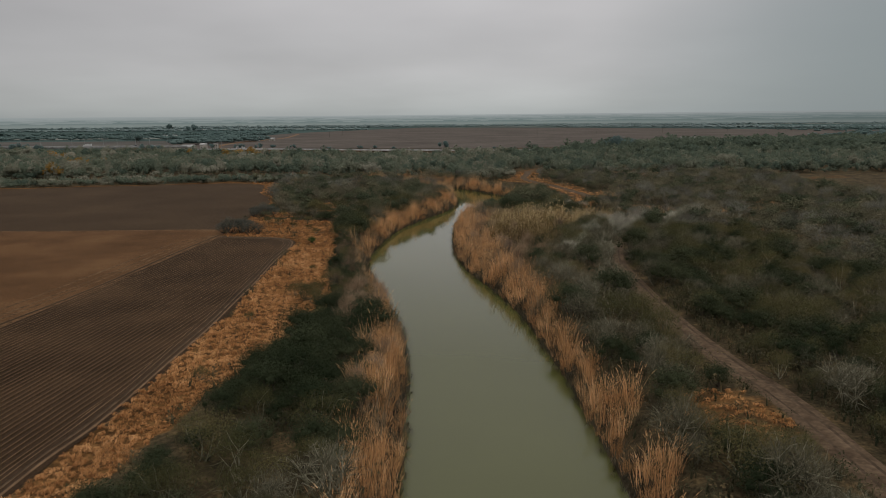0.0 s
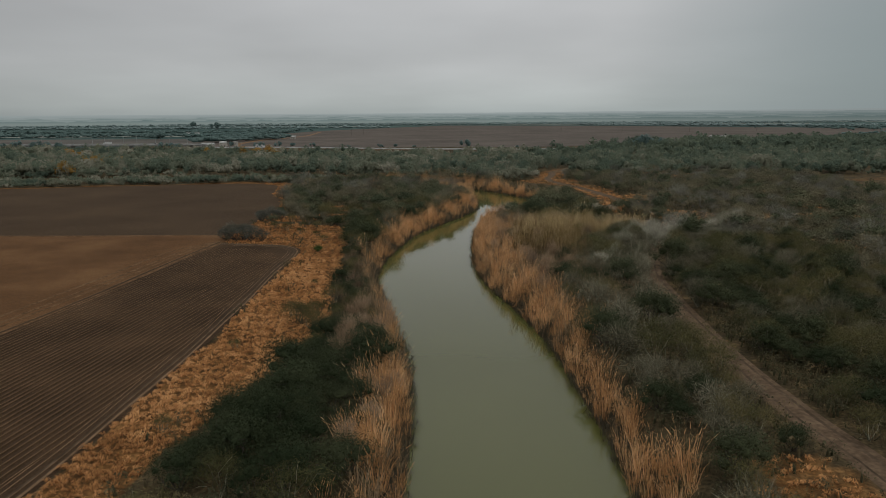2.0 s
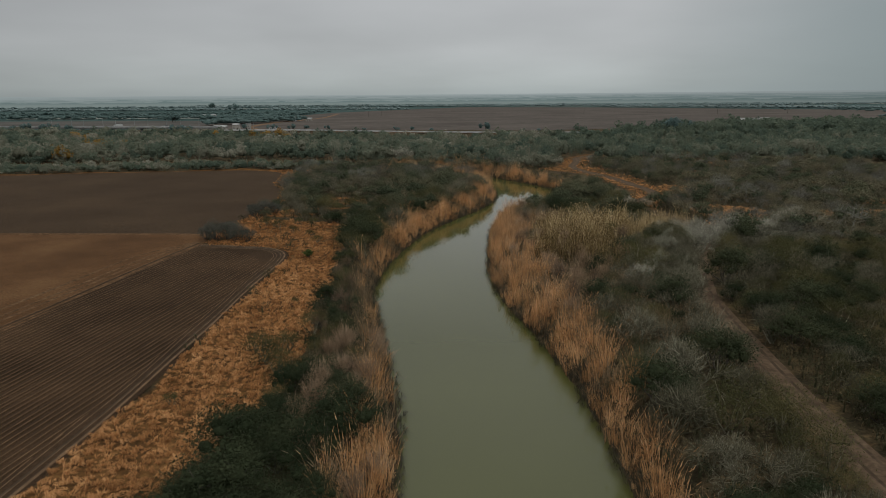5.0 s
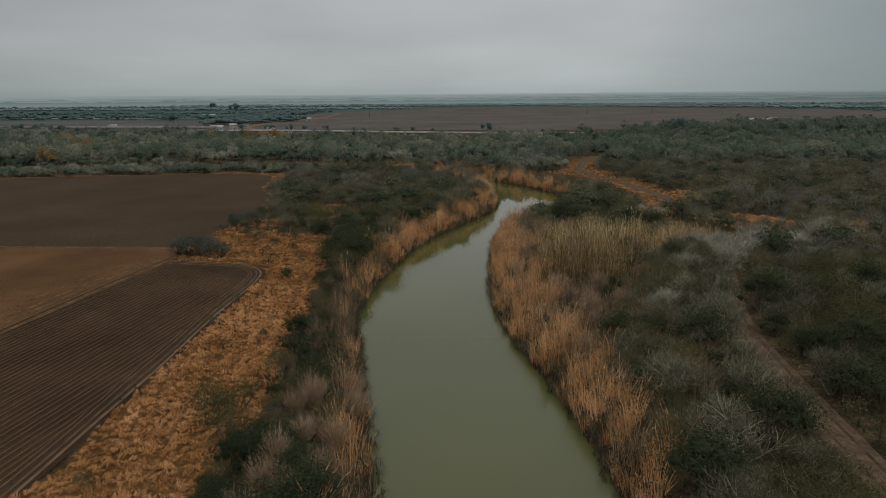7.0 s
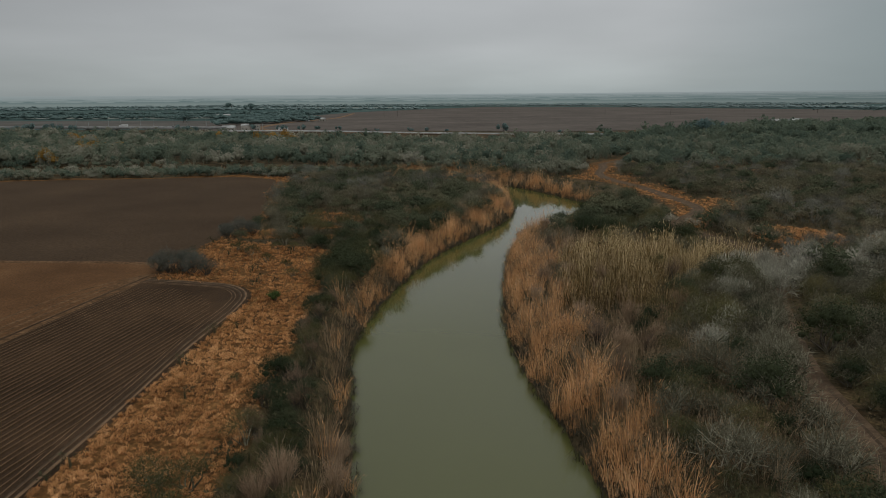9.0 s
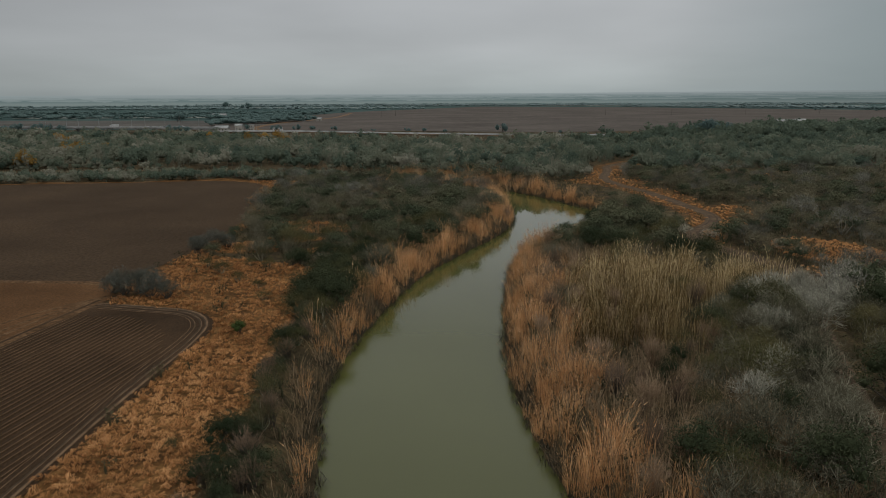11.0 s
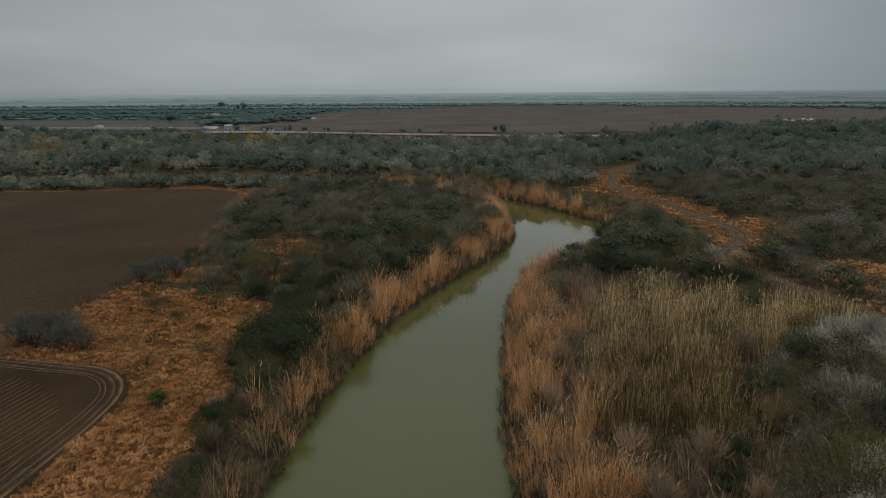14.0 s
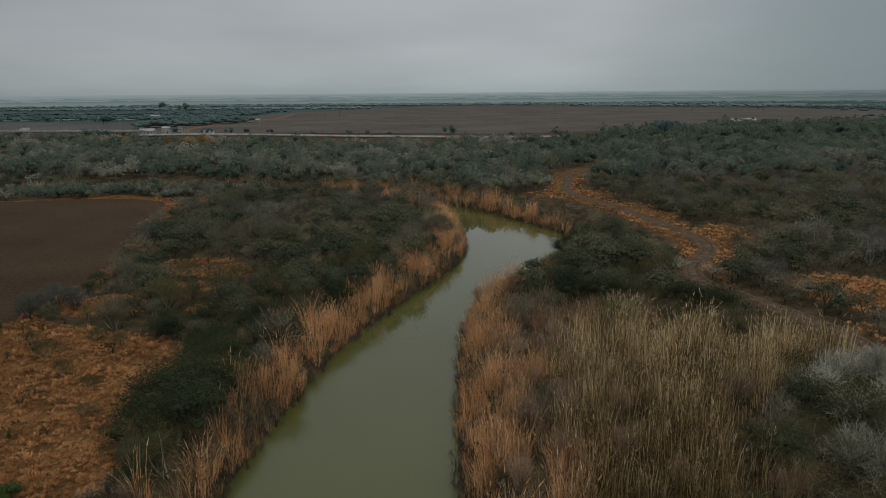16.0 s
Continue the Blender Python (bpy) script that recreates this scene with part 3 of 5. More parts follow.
# pasture sheets, tinted teal-grey in place of haze
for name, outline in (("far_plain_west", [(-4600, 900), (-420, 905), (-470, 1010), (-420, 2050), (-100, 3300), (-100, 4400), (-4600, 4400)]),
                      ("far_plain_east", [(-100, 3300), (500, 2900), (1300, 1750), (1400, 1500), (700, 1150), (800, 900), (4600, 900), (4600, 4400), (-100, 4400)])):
    sheet(name, outline, 0.2, M_PLAIN, "pasture on the distant plain, coloured grey-green for haze", "pasture")
M_STUBBLE = material("pale_stubble", three((0.13, 0.145, 0.134), (0.165, 0.178, 0.162), (0.20, 0.208, 0.188)), scale=0.01, fine=0.15, fine_scale=0.05, spec=0.0)
for outline in ([(150, 3450), (1500, 3150), (1650, 3420), (250, 3700)], [(1350, 2350), (2300, 2560), (2350, 2720), (1300, 2480)], [(-1500, 2950), (-420, 3050), (-450, 3300), (-1600, 3200)], [(-980, 1420), (-560, 1440), (-540, 1560), (-1000, 1560)],
                [(500, 3900), (2400, 3800), (2500, 4050), (500, 4100)]):
    sheet("stubble_field", outline, 0.5, M_STUBBLE, "pale stubble field on the distant plain", "field")

# ---------------------------------------------------------------- plants: shapes


def unit(v):
    return v / (np.linalg.norm(v) + 1e-9)


def grow(rs, height, stems=3, kids=(4, 4, 4), lean=0.55, radius=0.09, shrink=0.62, wild=0.6, rise=0.12):
    """Branches of a small tree as (points, radii, level), from several leaning stems."""
    out = []

    def branch(p, d, length, r, level):
        n = 3 if level < 2 else 2
        pts, rad = [p], [r]
        for i in range(n):
            d = unit(d + rs.normal(0, 0.20, 3) + np.array([0, 0, rise if level < 2 else 0.02]))
            p = p + d * length / n
            pts.append(p)
            rad.append(r * (1 - 0.55 * (i + 1) / n))
        out.append((np.array(pts), np.array(rad), level))
        if level < len(kids):
            for k in range(kids[level]):
                s = rs.uniform(0.35, 1.0) if k else 1.0
                i = min(int(s * n), n - 1)
                q = pts[i] + (pts[i + 1] - pts[i]) * (s * n - i)
                branch(q, unit(d * 0.7 + rs.normal(0, wild, 3) + np.array([0, 0, 0.2])), length * shrink * rs.uniform(0.75, 1.2), r * 0.5, level + 1)

    turn = rs.uniform(0, 6.28)
    for s in range(stems):
        a = turn + s * 6.28 / stems + rs.uniform(-0.5, 0.5)
        d = unit(np.array([math.cos(a) * lean, math.sin(a) * lean, 1.0]))
        branch(np.array([math.cos(a) * 0.12, math.sin(a) * 0.12, -0.15]), d, height * 0.5 * rs.uniform(0.8, 1.15), radius, 0)
    return out


def tubes(branches, sides=(5, 4, 3, 3), least=0.0):
    V, F, base = [], [], 0
    for pts, rad, level in branches:
        k = sides[min(level, len(sides) - 1)]
        d = unit(pts[-1] - pts[0])
        u = unit(np.cross(d, [0.31, 0.77, 0.55]))
        w = np.cross(d, u)
        if level >= 3:
            pts, rad = pts[[0, -1]], rad[[0, -1]]
        n = len(pts)
        for i in range(n - 1):
            for j in range(k):
                a = 6.283 * j / k
                V.append(pts[i] + (u * math.cos(a) + w * math.sin(a)) * max(rad[i], least))
        V.append(pts[-1])
        for i in range(n - 2):
            for j in range(k):
                p, q = base + i * k + j, base + i * k + (j + 1) % k
                F += [(p, q, q + k), (p, q + k, p + k)]
        tip = base + (n - 1) * k
        for j in range(k):
            F.append((base + (n - 2) * k + j, base + (n - 2) * k + (j + 1) % k, tip))
        base += (n - 1) * k + 1
    return np.array(V), np.array(F)


def ball(rs, centre, radii):
    """A small uneven twenty-sided lump: the dense heart of a crown."""
    g = 1.618
    V = np.array([(-1, g, 0), (1, g, 0), (-1, -g, 0), (1, -g, 0), (0, -1, g), (0, 1, g), (0, -1, -g), (0, 1, -g), (g, 0, -1), (g, 0, 1), (-g, 0, -1), (-g, 0, 1)], dtype=float) / 1.902
    a = rs.uniform(0, 6.28)
    V = V @ np.array([(math.cos(a), math.sin(a), 0), (-math.sin(a), math.cos(a), 0), (0, 0, 1)])
    F = np.array([(0, 11, 5), (0, 5, 1), (0, 1, 7), (0, 7, 10), (0, 10, 11), (1, 5, 9), (5, 11, 4), (11, 10, 2), (10, 7, 6), (7, 1, 8),
                  (3, 9, 4), (3, 4, 2), (3, 2, 6), (3, 6, 8), (3, 8, 9), (4, 9, 5), (2, 4, 11), (6, 2, 10), (8, 6, 7), (9, 8, 1)])
    return centre + V * radii * rs.uniform(0.8, 1.15, (12, 1)), F


def sprays(rs, centres, size, flat=0.8, thin=0.2, out=None, loose=0.6):
    """Leaf sprays: one narrow pointed triangle at each centre, facing outwards from the crown if told so."""
    n = len(centres)
    d = rs.normal(0, 1, (n, 3)) * [1, 1, flat]
    d /= np.linalg.norm(d, axis=1)[:, None]
    face = rs.normal(0, 1, (n, 3))
    if out is not None:
        face = out / (np.linalg.norm(out, axis=1)[:, None] + 1e-9) + face * loose * 0.6
        d = np.cross(face, d)
        d /= np.linalg.norm(d, axis=1)[:, None]
    u = np.cross(d, face)
    u /= np.linalg.norm(u, axis=1)[:, None]
    L = size * rs.uniform(0.6, 1.35, (n, 1))
    W = L * thin * rs.uniform(0.7, 1.5, (n, 1))
    V = np.stack([centres - d * L * 0.5 - u * W, centres - d * L * 0.5 + u * W, centres + d * L * 0.6], 1).reshape(-1, 3)
    return V, np.arange(n * 3).reshape(-1, 3)


def joined(*pieces):
    V, F, base = [], [], 0
    for v, f in pieces:
        V.append(v)
        F.append(f + base)
        base += len(v)
    return np.vstack(V), np.vstack(F)


def lobed(rs, height, wide, count):
    """Centres and radii of the uneven lobes that make up a rounded crown."""
    k = np.arange(count)
    turn = k * 2.4 + rs.uniform(0, 6.28) + rs.normal(0, 0.3, count)
    away = wide * 0.37 * np.sqrt((k + 0.3) / count) * rs.uniform(0.8, 1.15, count)
    z = height * (0.64 - 0.34 * (away / (wide * 0.4)) ** 2) * rs.uniform(0.85, 1.12, count)
    return np.stack([np.cos(turn) * away, np.sin(turn) * away, z], -1), wide * 0.245 * rs.uniform(0.75, 1.3, count)


def limbs_to(rs, centres, radii, base, thick, forks):
    """Curved limbs from the foot to every lobe, each with a few forks."""
    out = []
    for c, r in zip(centres, radii):
        foot = rs.normal(0, base, 3) * [1, 1, 0] - [0, 0, 0.15]
        bend = foot * 0.5 + c * 0.5 + rs.normal(0, 0.18, 3) - [0, 0, 0.1 * c[2]]
        out.append((np.array([foot, bend, c]), np.array([thick, thick * 0.75, thick * 0.45]), 0))
        for q in range(forks):
            s = rs.uniform(0.2, 1.0)
            p = bend + (c - bend) * s
            d = unit(rs.normal(0, 1, 3) + unit(c + [0, 0, 1.0]) * 0.9)
            mid = p + d * r * 0.6 + rs.normal(0, 0.08, 3)
            out.append((np.array([p, mid, mid + unit(d + rs.normal(0, 0.4, 3)) * r * 0.6]), np.array([thick * 0.42, thick * 0.32, thick * 0.16]), 1))
    return out


def twigs(rs, centres, radii, count, length, thick, upright=0.35, flat=0.85):
    """Fine pointed twigs that spring outwards from the lobes of a leafless crown."""
    k = rs.choice(len(centres), count, p=radii ** 2 / (radii ** 2).sum())
    d = rs.normal(0, 1, (count, 3))
    d[:, 2] = np.where(d[:, 2] < -0.4, -d[:, 2], d[:, 2])
    d /= np.linalg.norm(d, axis=1)[:, None]
    p = centres[k] + d * (radii[k] * rs.uniform(0.15, 0.85, count) ** 0.7)[:, None] * [1, 1, flat]
    p[:, 2] = np.maximum(p[:, 2], 0.05)
    way = d * (1 - upright) + np.array([0, 0, 1.0]) * upright + rs.normal(0, 0.42, (count, 3))
    way /= np.linalg.norm(way, axis=1)[:, None]
    side = np.cross(way, rs.normal(0, 1, (count, 3)))
    side *= thick / (np.linalg.norm(side, axis=1)[:, None] + 1e-9)
    tip = p + way * (length * rs.uniform(0.5, 1.3, count))[:, None]
    return np.stack([p - side, p + side, tip], 1).reshape(-1, 3), np.arange(count * 3).reshape(-1, 3)


def leafy_shapes(seed, height, wide, leaves, size, lobes=8, heart=0.62, sprigs=0):
    """A thorn tree: wood and a rounded, lobed crown of small leaf sprays."""
    rs = np.random.RandomState(seed)
    c, r = lobed(rs, height, wide, lobes)
    wood = tubes(limbs_to(rs, c, r, 0.2, 0.085, 2), sides=(4, 3))
    k = rs.choice(lobes, leaves, p=r ** 2 / (r ** 2).sum())
    d = rs.normal(0, 1, (leaves, 3))
    d[:, 2] = np.where(d[:, 2] < -0.5, -d[:, 2], d[:, 2])
    d /= np.linalg.norm(d, axis=1)[:, None]
    p = c[k] + d * (r[k] * rs.uniform(0.3, 1.25, leaves))[:, None] * [1, 1, 0.85]
    p[:, 2] = np.maximum(p[:, 2], 0.08)
    pieces = [sprays(rs, p, size, thin=0.27, out=d + [0, 0, 0.3], loose=0.9)]
    if heart:
        for q, w in zip(c, r):
            v, f = ball(rs, q, np.array([w, w, w * 0.8]) * heart)
            v[:, 2] = np.maximum(v[:, 2], 0.05)
            pieces.append((v, f))
    if sprigs:
        pieces.append(twigs(rs, c, r * 1.08, sprigs, size * 3.0, size * 0.07, upright=0.3))
    return wood, joined(*pieces)


def bare_shapes(seed, height, wide, count, length=0.62, thick=0.013, lobes=8, upright=0.35, forks=6, limb=0.07):
    """A leafless tree: limbs and a rounded crown of fine twigs."""
    rs = np.random.RandomState(seed)
    c, r = lobed(rs, height, wide, lobes)
    b = limbs_to(rs, c, r, 0.16, limb, forks)
    return tubes([x for x in b if x[2] == 0], sides=(4,)), joined(tubes([x for x in b if x[2] == 1], sides=(3, 3)), twigs(rs, c, r, count, length, thick, upright), twigs(rs, c, r * 0.9, count // 14, length * 1.6, thick * 1.7, upright))


def broom_shapes(seed, height, wide, stems=150, count=1300, thick=0.016):
    """A leafless upright bush: a fan of rising stems with fine side twigs."""
    rs = np.random.RandomState(seed)
    turn, u = rs.uniform(0, 6.28, stems), np.sqrt(rs.uniform(0, 1, stems))
    out = np.stack([np.cos(turn), np.sin(turn), np.zeros(stems)], -1)
    base = out * (u * wide * 0.16)[:, None] - [0, 0, 0.1]
    tip = out * (u * wide * 0.5)[:, None] + np.array([0, 0, 1.0]) * (height * (1 - 0.4 * u ** 2) * rs.uniform(0.6, 1.08, stems))[:, None] + rs.normal(0, 0.14, (stems, 3))
    mid = base * 0.55 + tip * 0.45 + np.array([0, 0, 0.06 * height]) - out * 0.04 * wide
    wood = tubes([(np.array([b, m, t]), np.array([thick * 1.6, thick * 1.2, thick * 0.5]), 1) for b, m, t in zip(base, mid, tip)], sides=(3, 3))
    k, s = rs.randint(0, stems, count), rs.uniform(0.1, 1.0, count)[:, None]
    p = mid[k] + (tip[k] - mid[k]) * s
    way = (tip[k] - mid[k]) / np.linalg.norm(tip[k] - mid[k], axis=1)[:, None] + rs.normal(0, 0.38, (count, 3))
    side = np.cross(way, rs.normal(0, 1, (count, 3)))
    side *= thick * 0.8 / (np.linalg.norm(side, axis=1)[:, None] + 1e-9)
    V = np.stack([p - side, p + side, p + way * rs.uniform(0.3, 0.75, (count, 1))], 1).reshape(-1, 3)
    return wood, (V, np.arange(count * 3).reshape(-1, 3))


def dome(seed, count, size, height, wide=0.55, low=0.15, heart=0.0, mid=0.6):
    """A light crown of leaf sprays in a few uneven lobes, for trees far off."""
    rs = np.random.RandomState(seed)
    lobes = rs.normal(0, 1, (4, 3)) * [wide * height * 0.35, wide * height * 0.35, 0.1 * height] + [0, 0, height * mid]
    pick = lobes[rs.randint(0, 4, count)]
    d = rs.normal(0, 1, (count, 3))
    d /= np.linalg.norm(d, axis=1)[:, None]
    d[:, 2] = np.where(d[:, 2] < -0.3, -d[:, 2], d[:, 2])
    c = pick + d * [wide * height * 0.38, wide * height * 0.38, height * 0.36] * rs.uniform(0.6 if heart else 0.45, 1.05, (count, 1))
    c[:, 2] = np.clip(c[:, 2], low * height, None)
    V, F = sprays(rs, c, size, flat=0.7, thin=0.36, out=d + [0, 0, 0.15], loose=1.0)
    stem = tubes([(np.array([(0, 0, -0.2), (0.05, 0, height * 0.3), (0.1, 0.1, height * 0.62)]), np.array([0.16, 0.12, 0.05]), 0)], sides=(3,))
    hearts = [ball(rs, p, np.array([wide * height * 0.38, wide * height * 0.38, height * 0.36]) * heart) for p in lobes] if heart else []
    return joined((V, F), stem, *[(np.concatenate([w[:, :2], np.clip(w[:, 2:], low * height, None)], 1), g) for w, g in hearts])


def brush(seed, count, height, wide, thick=0.035):
    """A leafless bush far off: a fan of thin pointed twigs."""
    rs = np.random.RandomState(seed)
    V, F = [], []
    for k in range(count):
        a, s = rs.uniform(0, 6.28), rs.uniform(0.05, 1.0)
        base = np.array([rs.normal(0, 0.25), rs.normal(0, 0.25), 0]) + np.array([math.cos(a), math.sin(a), 0]) * s * wide * 0.45
        base[2] = height * rs.uniform(0.0, 0.45)
        tip = np.array([math.cos(a) * s * wide, math.sin(a) * s * wide, height * rs.uniform(0.6, 1.05) * (1.1 - 0.45 * s)]) + rs.normal(0, 0.2, 3)
        side = unit(np.cross(tip - base, rs.normal(0, 1, 3))) * thick
        n = len(V)
        V += [base - side, base + side, tip]
        F.append((n, n + 1, n + 2))
    return np.array(V), np.array(F)


def reed_shapes(seed, count, height, spread, lean, width, plume=True):
    """A reed clump: stalks that lean out and bow, leaf blades and a feathery head."""
    rs = np.random.RandomState(seed)
    V, F = [], []
    for k in range(count):
        a = rs.uniform(0, 6.28)
        r = spread * math.sqrt(rs.uniform(0, 1))
        base = np.array([math.cos(a) * r, math.sin(a) * r, -0.1])
        h = height * rs.uniform(0.6, 1.1)
        out = np.array([math.cos(a), math.sin(a), 0]) * lean * h * rs.uniform(0.2, 1.0) + rs.normal(0, 0.09 * h, 3) * [1, 1, 0]
        mid = base + out * 0.35 + [0, 0, h * 0.55]
        tip = base + out + [0, 0, h]
        b = rs.uniform(0, 6.28)
        side = np.array([math.cos(b), math.sin(b), 0]) * width
        n = len(V)
        V += [base - side, base + side, mid + side * 0.8, mid - side * 0.8, tip]
        F += [(n, n + 1, n + 2), (n, n + 2, n + 3), (n + 3, n + 2, n + 4)]
        for q in range(2):
            s = rs.uniform(0.25, 0.8)
            p = base + (mid - base) * s * 1.3
            c = rs.uniform(0, 6.28)
            d = np.array([math.cos(c), math.sin(c), 0.75]) * rs.uniform(0.3, 0.6)
            n = len(V)
            V += [p - [0, 0, width * 0.8], p + [0, 0, width * 0.8], p + d]
            F.append((n, n + 1, n + 2))
        if plume and rs.uniform() < 0.6:
            n = len(V)
            V += [tip - side * 1.5 - [0, 0, 0.1], tip + side * 1.5 - [0, 0, 0.1], tip + unit(out + [0, 0, 0.8]) * 0.55]
            F.append((n, n + 1, n + 2))
    return np.array(V), np.array(F)


def tuft_shapes(seed, count, height, spread, width):
    """A grass tussock: pointed blades that arch outwards."""
    rs = np.random.RandomState(seed)
    V, F = [], []
    lean = rs.normal(0, 0.35, 2)
    for k in range(count):
        a = rs.uniform(0, 6.28)
        o = np.array([math.cos(a) + lean[0], math.sin(a) + lean[1], 0])
        base = o * 0.15 * rs.uniform(0, 1) - [0, 0, 0.05]
        s, h = spread * rs.uniform(0.3, 1.0), height * rs.uniform(0.5, 1.15)
        mid = base + o * s * 0.45 + [0, 0, h]
        tip = base + o * s + [0, 0, h * rs.uniform(0.25, 0.9)]
        side = np.array([-math.sin(a), math.cos(a), 0]) * width
        n = len(V)
        V += [base, mid + side, mid - side, tip]
        F += [(n, n + 1, n + 2), (n + 2, n + 1, n + 3)]
    return np.array(V), np.array(F)


# ---------------------------------------------------------------- plants: where they stand


def jittered(x0, x1, y0, y1, gap, seed):
    rs = np.random.RandomState(seed)
    X, Y = np.meshgrid(np.arange(x0, x1, gap), np.arange(y0, y1, gap))
    return (X + rs.uniform(-0.5, 0.5, X.shape) * gap).ravel(), (Y + rs.uniform(-0.5, 0.5, Y.shape) * gap).ravel()


def road_gap(X, Y):
    r = np.full(X.shape, 99.0)
    near = (X > 20) & (X < 110) & (Y > -80) & (Y < 520)
    r[near] = line_distance(X[near], Y[near], ROAD)
    return r


def seen_side(X, Y, margin=12.0):
    """The wedge of land north of the start that the flight looks over."""
    return (Y > 46) & (np.abs(X) < 0.70 * Y + margin + 6)


def stuff(name, shapes, X, Y, scale, mat, label, category, seed, tint=None, lift=0.0, squash=0.25):
    """Many plants that nobody could count, stamped into one mesh."""
    rs = np.random.RandomState(seed)
    n = len(X)
    Z = ground_height(X, Y) + lift
    turn = rs.uniform(0, 6.283, n)
    kind = rs.randint(0, len(shapes), n)
    sz = scale * rs.uniform(1 - squash, 1 + squash, n)
    tint = rs.uniform(0, 1, n) if tint is None else tint
    VV, FF, TT, base = [], [], [], 0
    for k, (v, f) in enumerate(shapes):
        w = np.where(kind == k)[0]
        if not len(w):
            continue
        c, s = np.cos(turn[w])[:, None], np.sin(turn[w])[:, None]
        S = sz[w][:, None]
        P = np.stack([(v[None, :, 0] * c - v[None, :, 1] * s) * S + X[w][:, None], (v[None, :, 0] * s + v[None, :, 1] * c) * S + Y[w][:, None],
                      v[None, :, 2] * S * rs.uniform(0.85, 1.15, (len(w), 1)) + Z[w][:, None]], -1).reshape(-1, 3)
        VV.append(P)
        FF.append((f[None] + (np.arange(len(w)) * len(v))[:, None, None] + base).reshape(-1, 3))
        TT.append(np.repeat(tint[w], len(v)))
        base += len(P)
    me = mesh_of(name, np.vstack(VV), np.vstack(FF), mat, tint={"tint": np.concatenate(TT)})
    return tagged(new(name, me), label, category, kind="stuff")


def thing_row(name, variants, spots, label, category, group, wood_mat, crown_mat, seed):
    """Separate trees of one kind: a root with trunk and crown, copied to every spot (x, y, size)."""
    rs = np.random.RandomState(seed)
    masters = []
    x, y = np.array([s[0] for s in spots]), np.array([s[1] for s in spots])
    z = ground_height(x, y)
    for i, (px, py, size) in enumerate(spots):
        k = i % len(variants)
        place = pose(px, py, float(z[i]), 0, 0, rs.uniform(0, 360)) @ Matrix.Diagonal((size * rs.uniform(0.9, 1.15), size * rs.uniform(0.9, 1.15), size * rs.uniform(0.85, 1.15), 1))
        if k >= len(masters):
            (wv, wf), (cv, cf) = variants[k]
            top = tagged(new(name), label, category, group)
            trunk = new("trunk", mesh_of("trunk", wv, wf, wood_mat))
            crown = new("crown", mesh_of("crown", cv, cf, crown_mat))
            trunk.parent = crown.parent = top
            top.matrix_basis = place
            masters.append(top)
        else:
            m = masters[k]
            keep = m.matrix_basis.copy()
            m.matrix_basis = Matrix.Identity(4)
            copy_thing(m, place)
            m.matrix_basis = keep


rng = np.random.RandomState(11)

# candidate spots over the whole near country
CX, CY = jittered(-110, 190, 40, 440, 4.3, 21)
BX, BY = jittered(-34, -12, 108, 240, 2.6, 22)
CX, CY = np.concatenate([CX, BX]), np.concatenate([CY, BY])
CD = river_distance(CX, CY)
ok = (CD > 5.5) & seen_side(CX, CY) & ~inside(CX, CY, FIELDS) & (road_gap(CX, CY) > 3.6)
CX, CY, CD = CX[ok], CY[ok], CD[ok]
C_DRY = dryness(CX, CY, CD)
C_RAND = rng.uniform(0, 1, len(CX))
west = (CX < np.interp(CY, [0, 120, 180, 230, 300, 340, 440], [5, 4, -8, -8, 5, 20, 20]))
PALE_REEDS = np.array([(14, 196), (16, 232), (19, 241), (29, 247), (45, 243), (54, 237), (57, 229), (47, 225), (38, 214), (32, 195), (23, 186)])
in_pale = inside(CX, CY, PALE_REEDS)
in_grass = inside(CX, CY, GRASS)

# kind of each tree by where it stands
patch = waves(CX, CY, 55.0, 31)
kind = np.full(len(CX), "", dtype=object)
w_dark = west & ~in_grass & (CY < 116)
kind[w_dark] = np.where(C_RAND[w_dark] < np.where(CY[w_dark] < 76, 0.5, 0.85), "dark", np.where(C_RAND[w_dark] < 0.62, "bare", "olive"))
kind[w_dark & (inside(CX - 3.0, CY + 1.0, GRASS) | inside(CX - 1.2, CY, GRASS))] = ""
kind[w_dark & (CY > 80) & (CY < 112) & (kind != "")] = "dark"
w_mid = west & ~in_grass & (CY >= 116) & (CY < 200)
kind[w_mid] = np.where(C_RAND[w_mid] < 0.55, "dark", np.where(C_RAND[w_mid] < 0.85, "russet", "olive"))
w_pen = west & ~in_grass & (CY >= 200)
kind[w_pen] = np.where(C_RAND[w_pen] < 0.54, "dark", np.where(C_RAND[w_pen] < 0.76, "bare", "olive"))
kind[w_pen & (C_DRY > 0.4)] = ""
e_near = ~west & (CX < 42) & (CY < 190) & (CD > np.where(CY < 150, 6.5, 8))
kind[e_near] = np.where(C_RAND[e_near] < 0.42, "bare", np.where(C_RAND[e_near] < 0.78, "olive", "dark"))
e_reed = ~west & (CX < 24) & (CY >= 160) & (CY < 284) & ~in_pale & (CD > 8)
kind[e_reed] = np.where(C_RAND[e_reed] < 0.5, "russet", np.where(C_RAND[e_reed] < 0.75, "bare", ""))
e_grey = ~west & (CX > 30) & (CX < 78) & (CY > 165) & (CY < 250) & ~in_pale
kind[e_grey] = np.where(C_RAND[e_grey] < 0.52, "bare", np.where(C_RAND[e_grey] < 0.66, "dark", "olive"))
e_green = ~west & (CX > 16) & (CX < 54) & (CY > 256) & (CY < 335) & (CD > 5.5)
kind[e_green] = np.where(C_RAND[e_green] < 0.72, "dark", "olive")
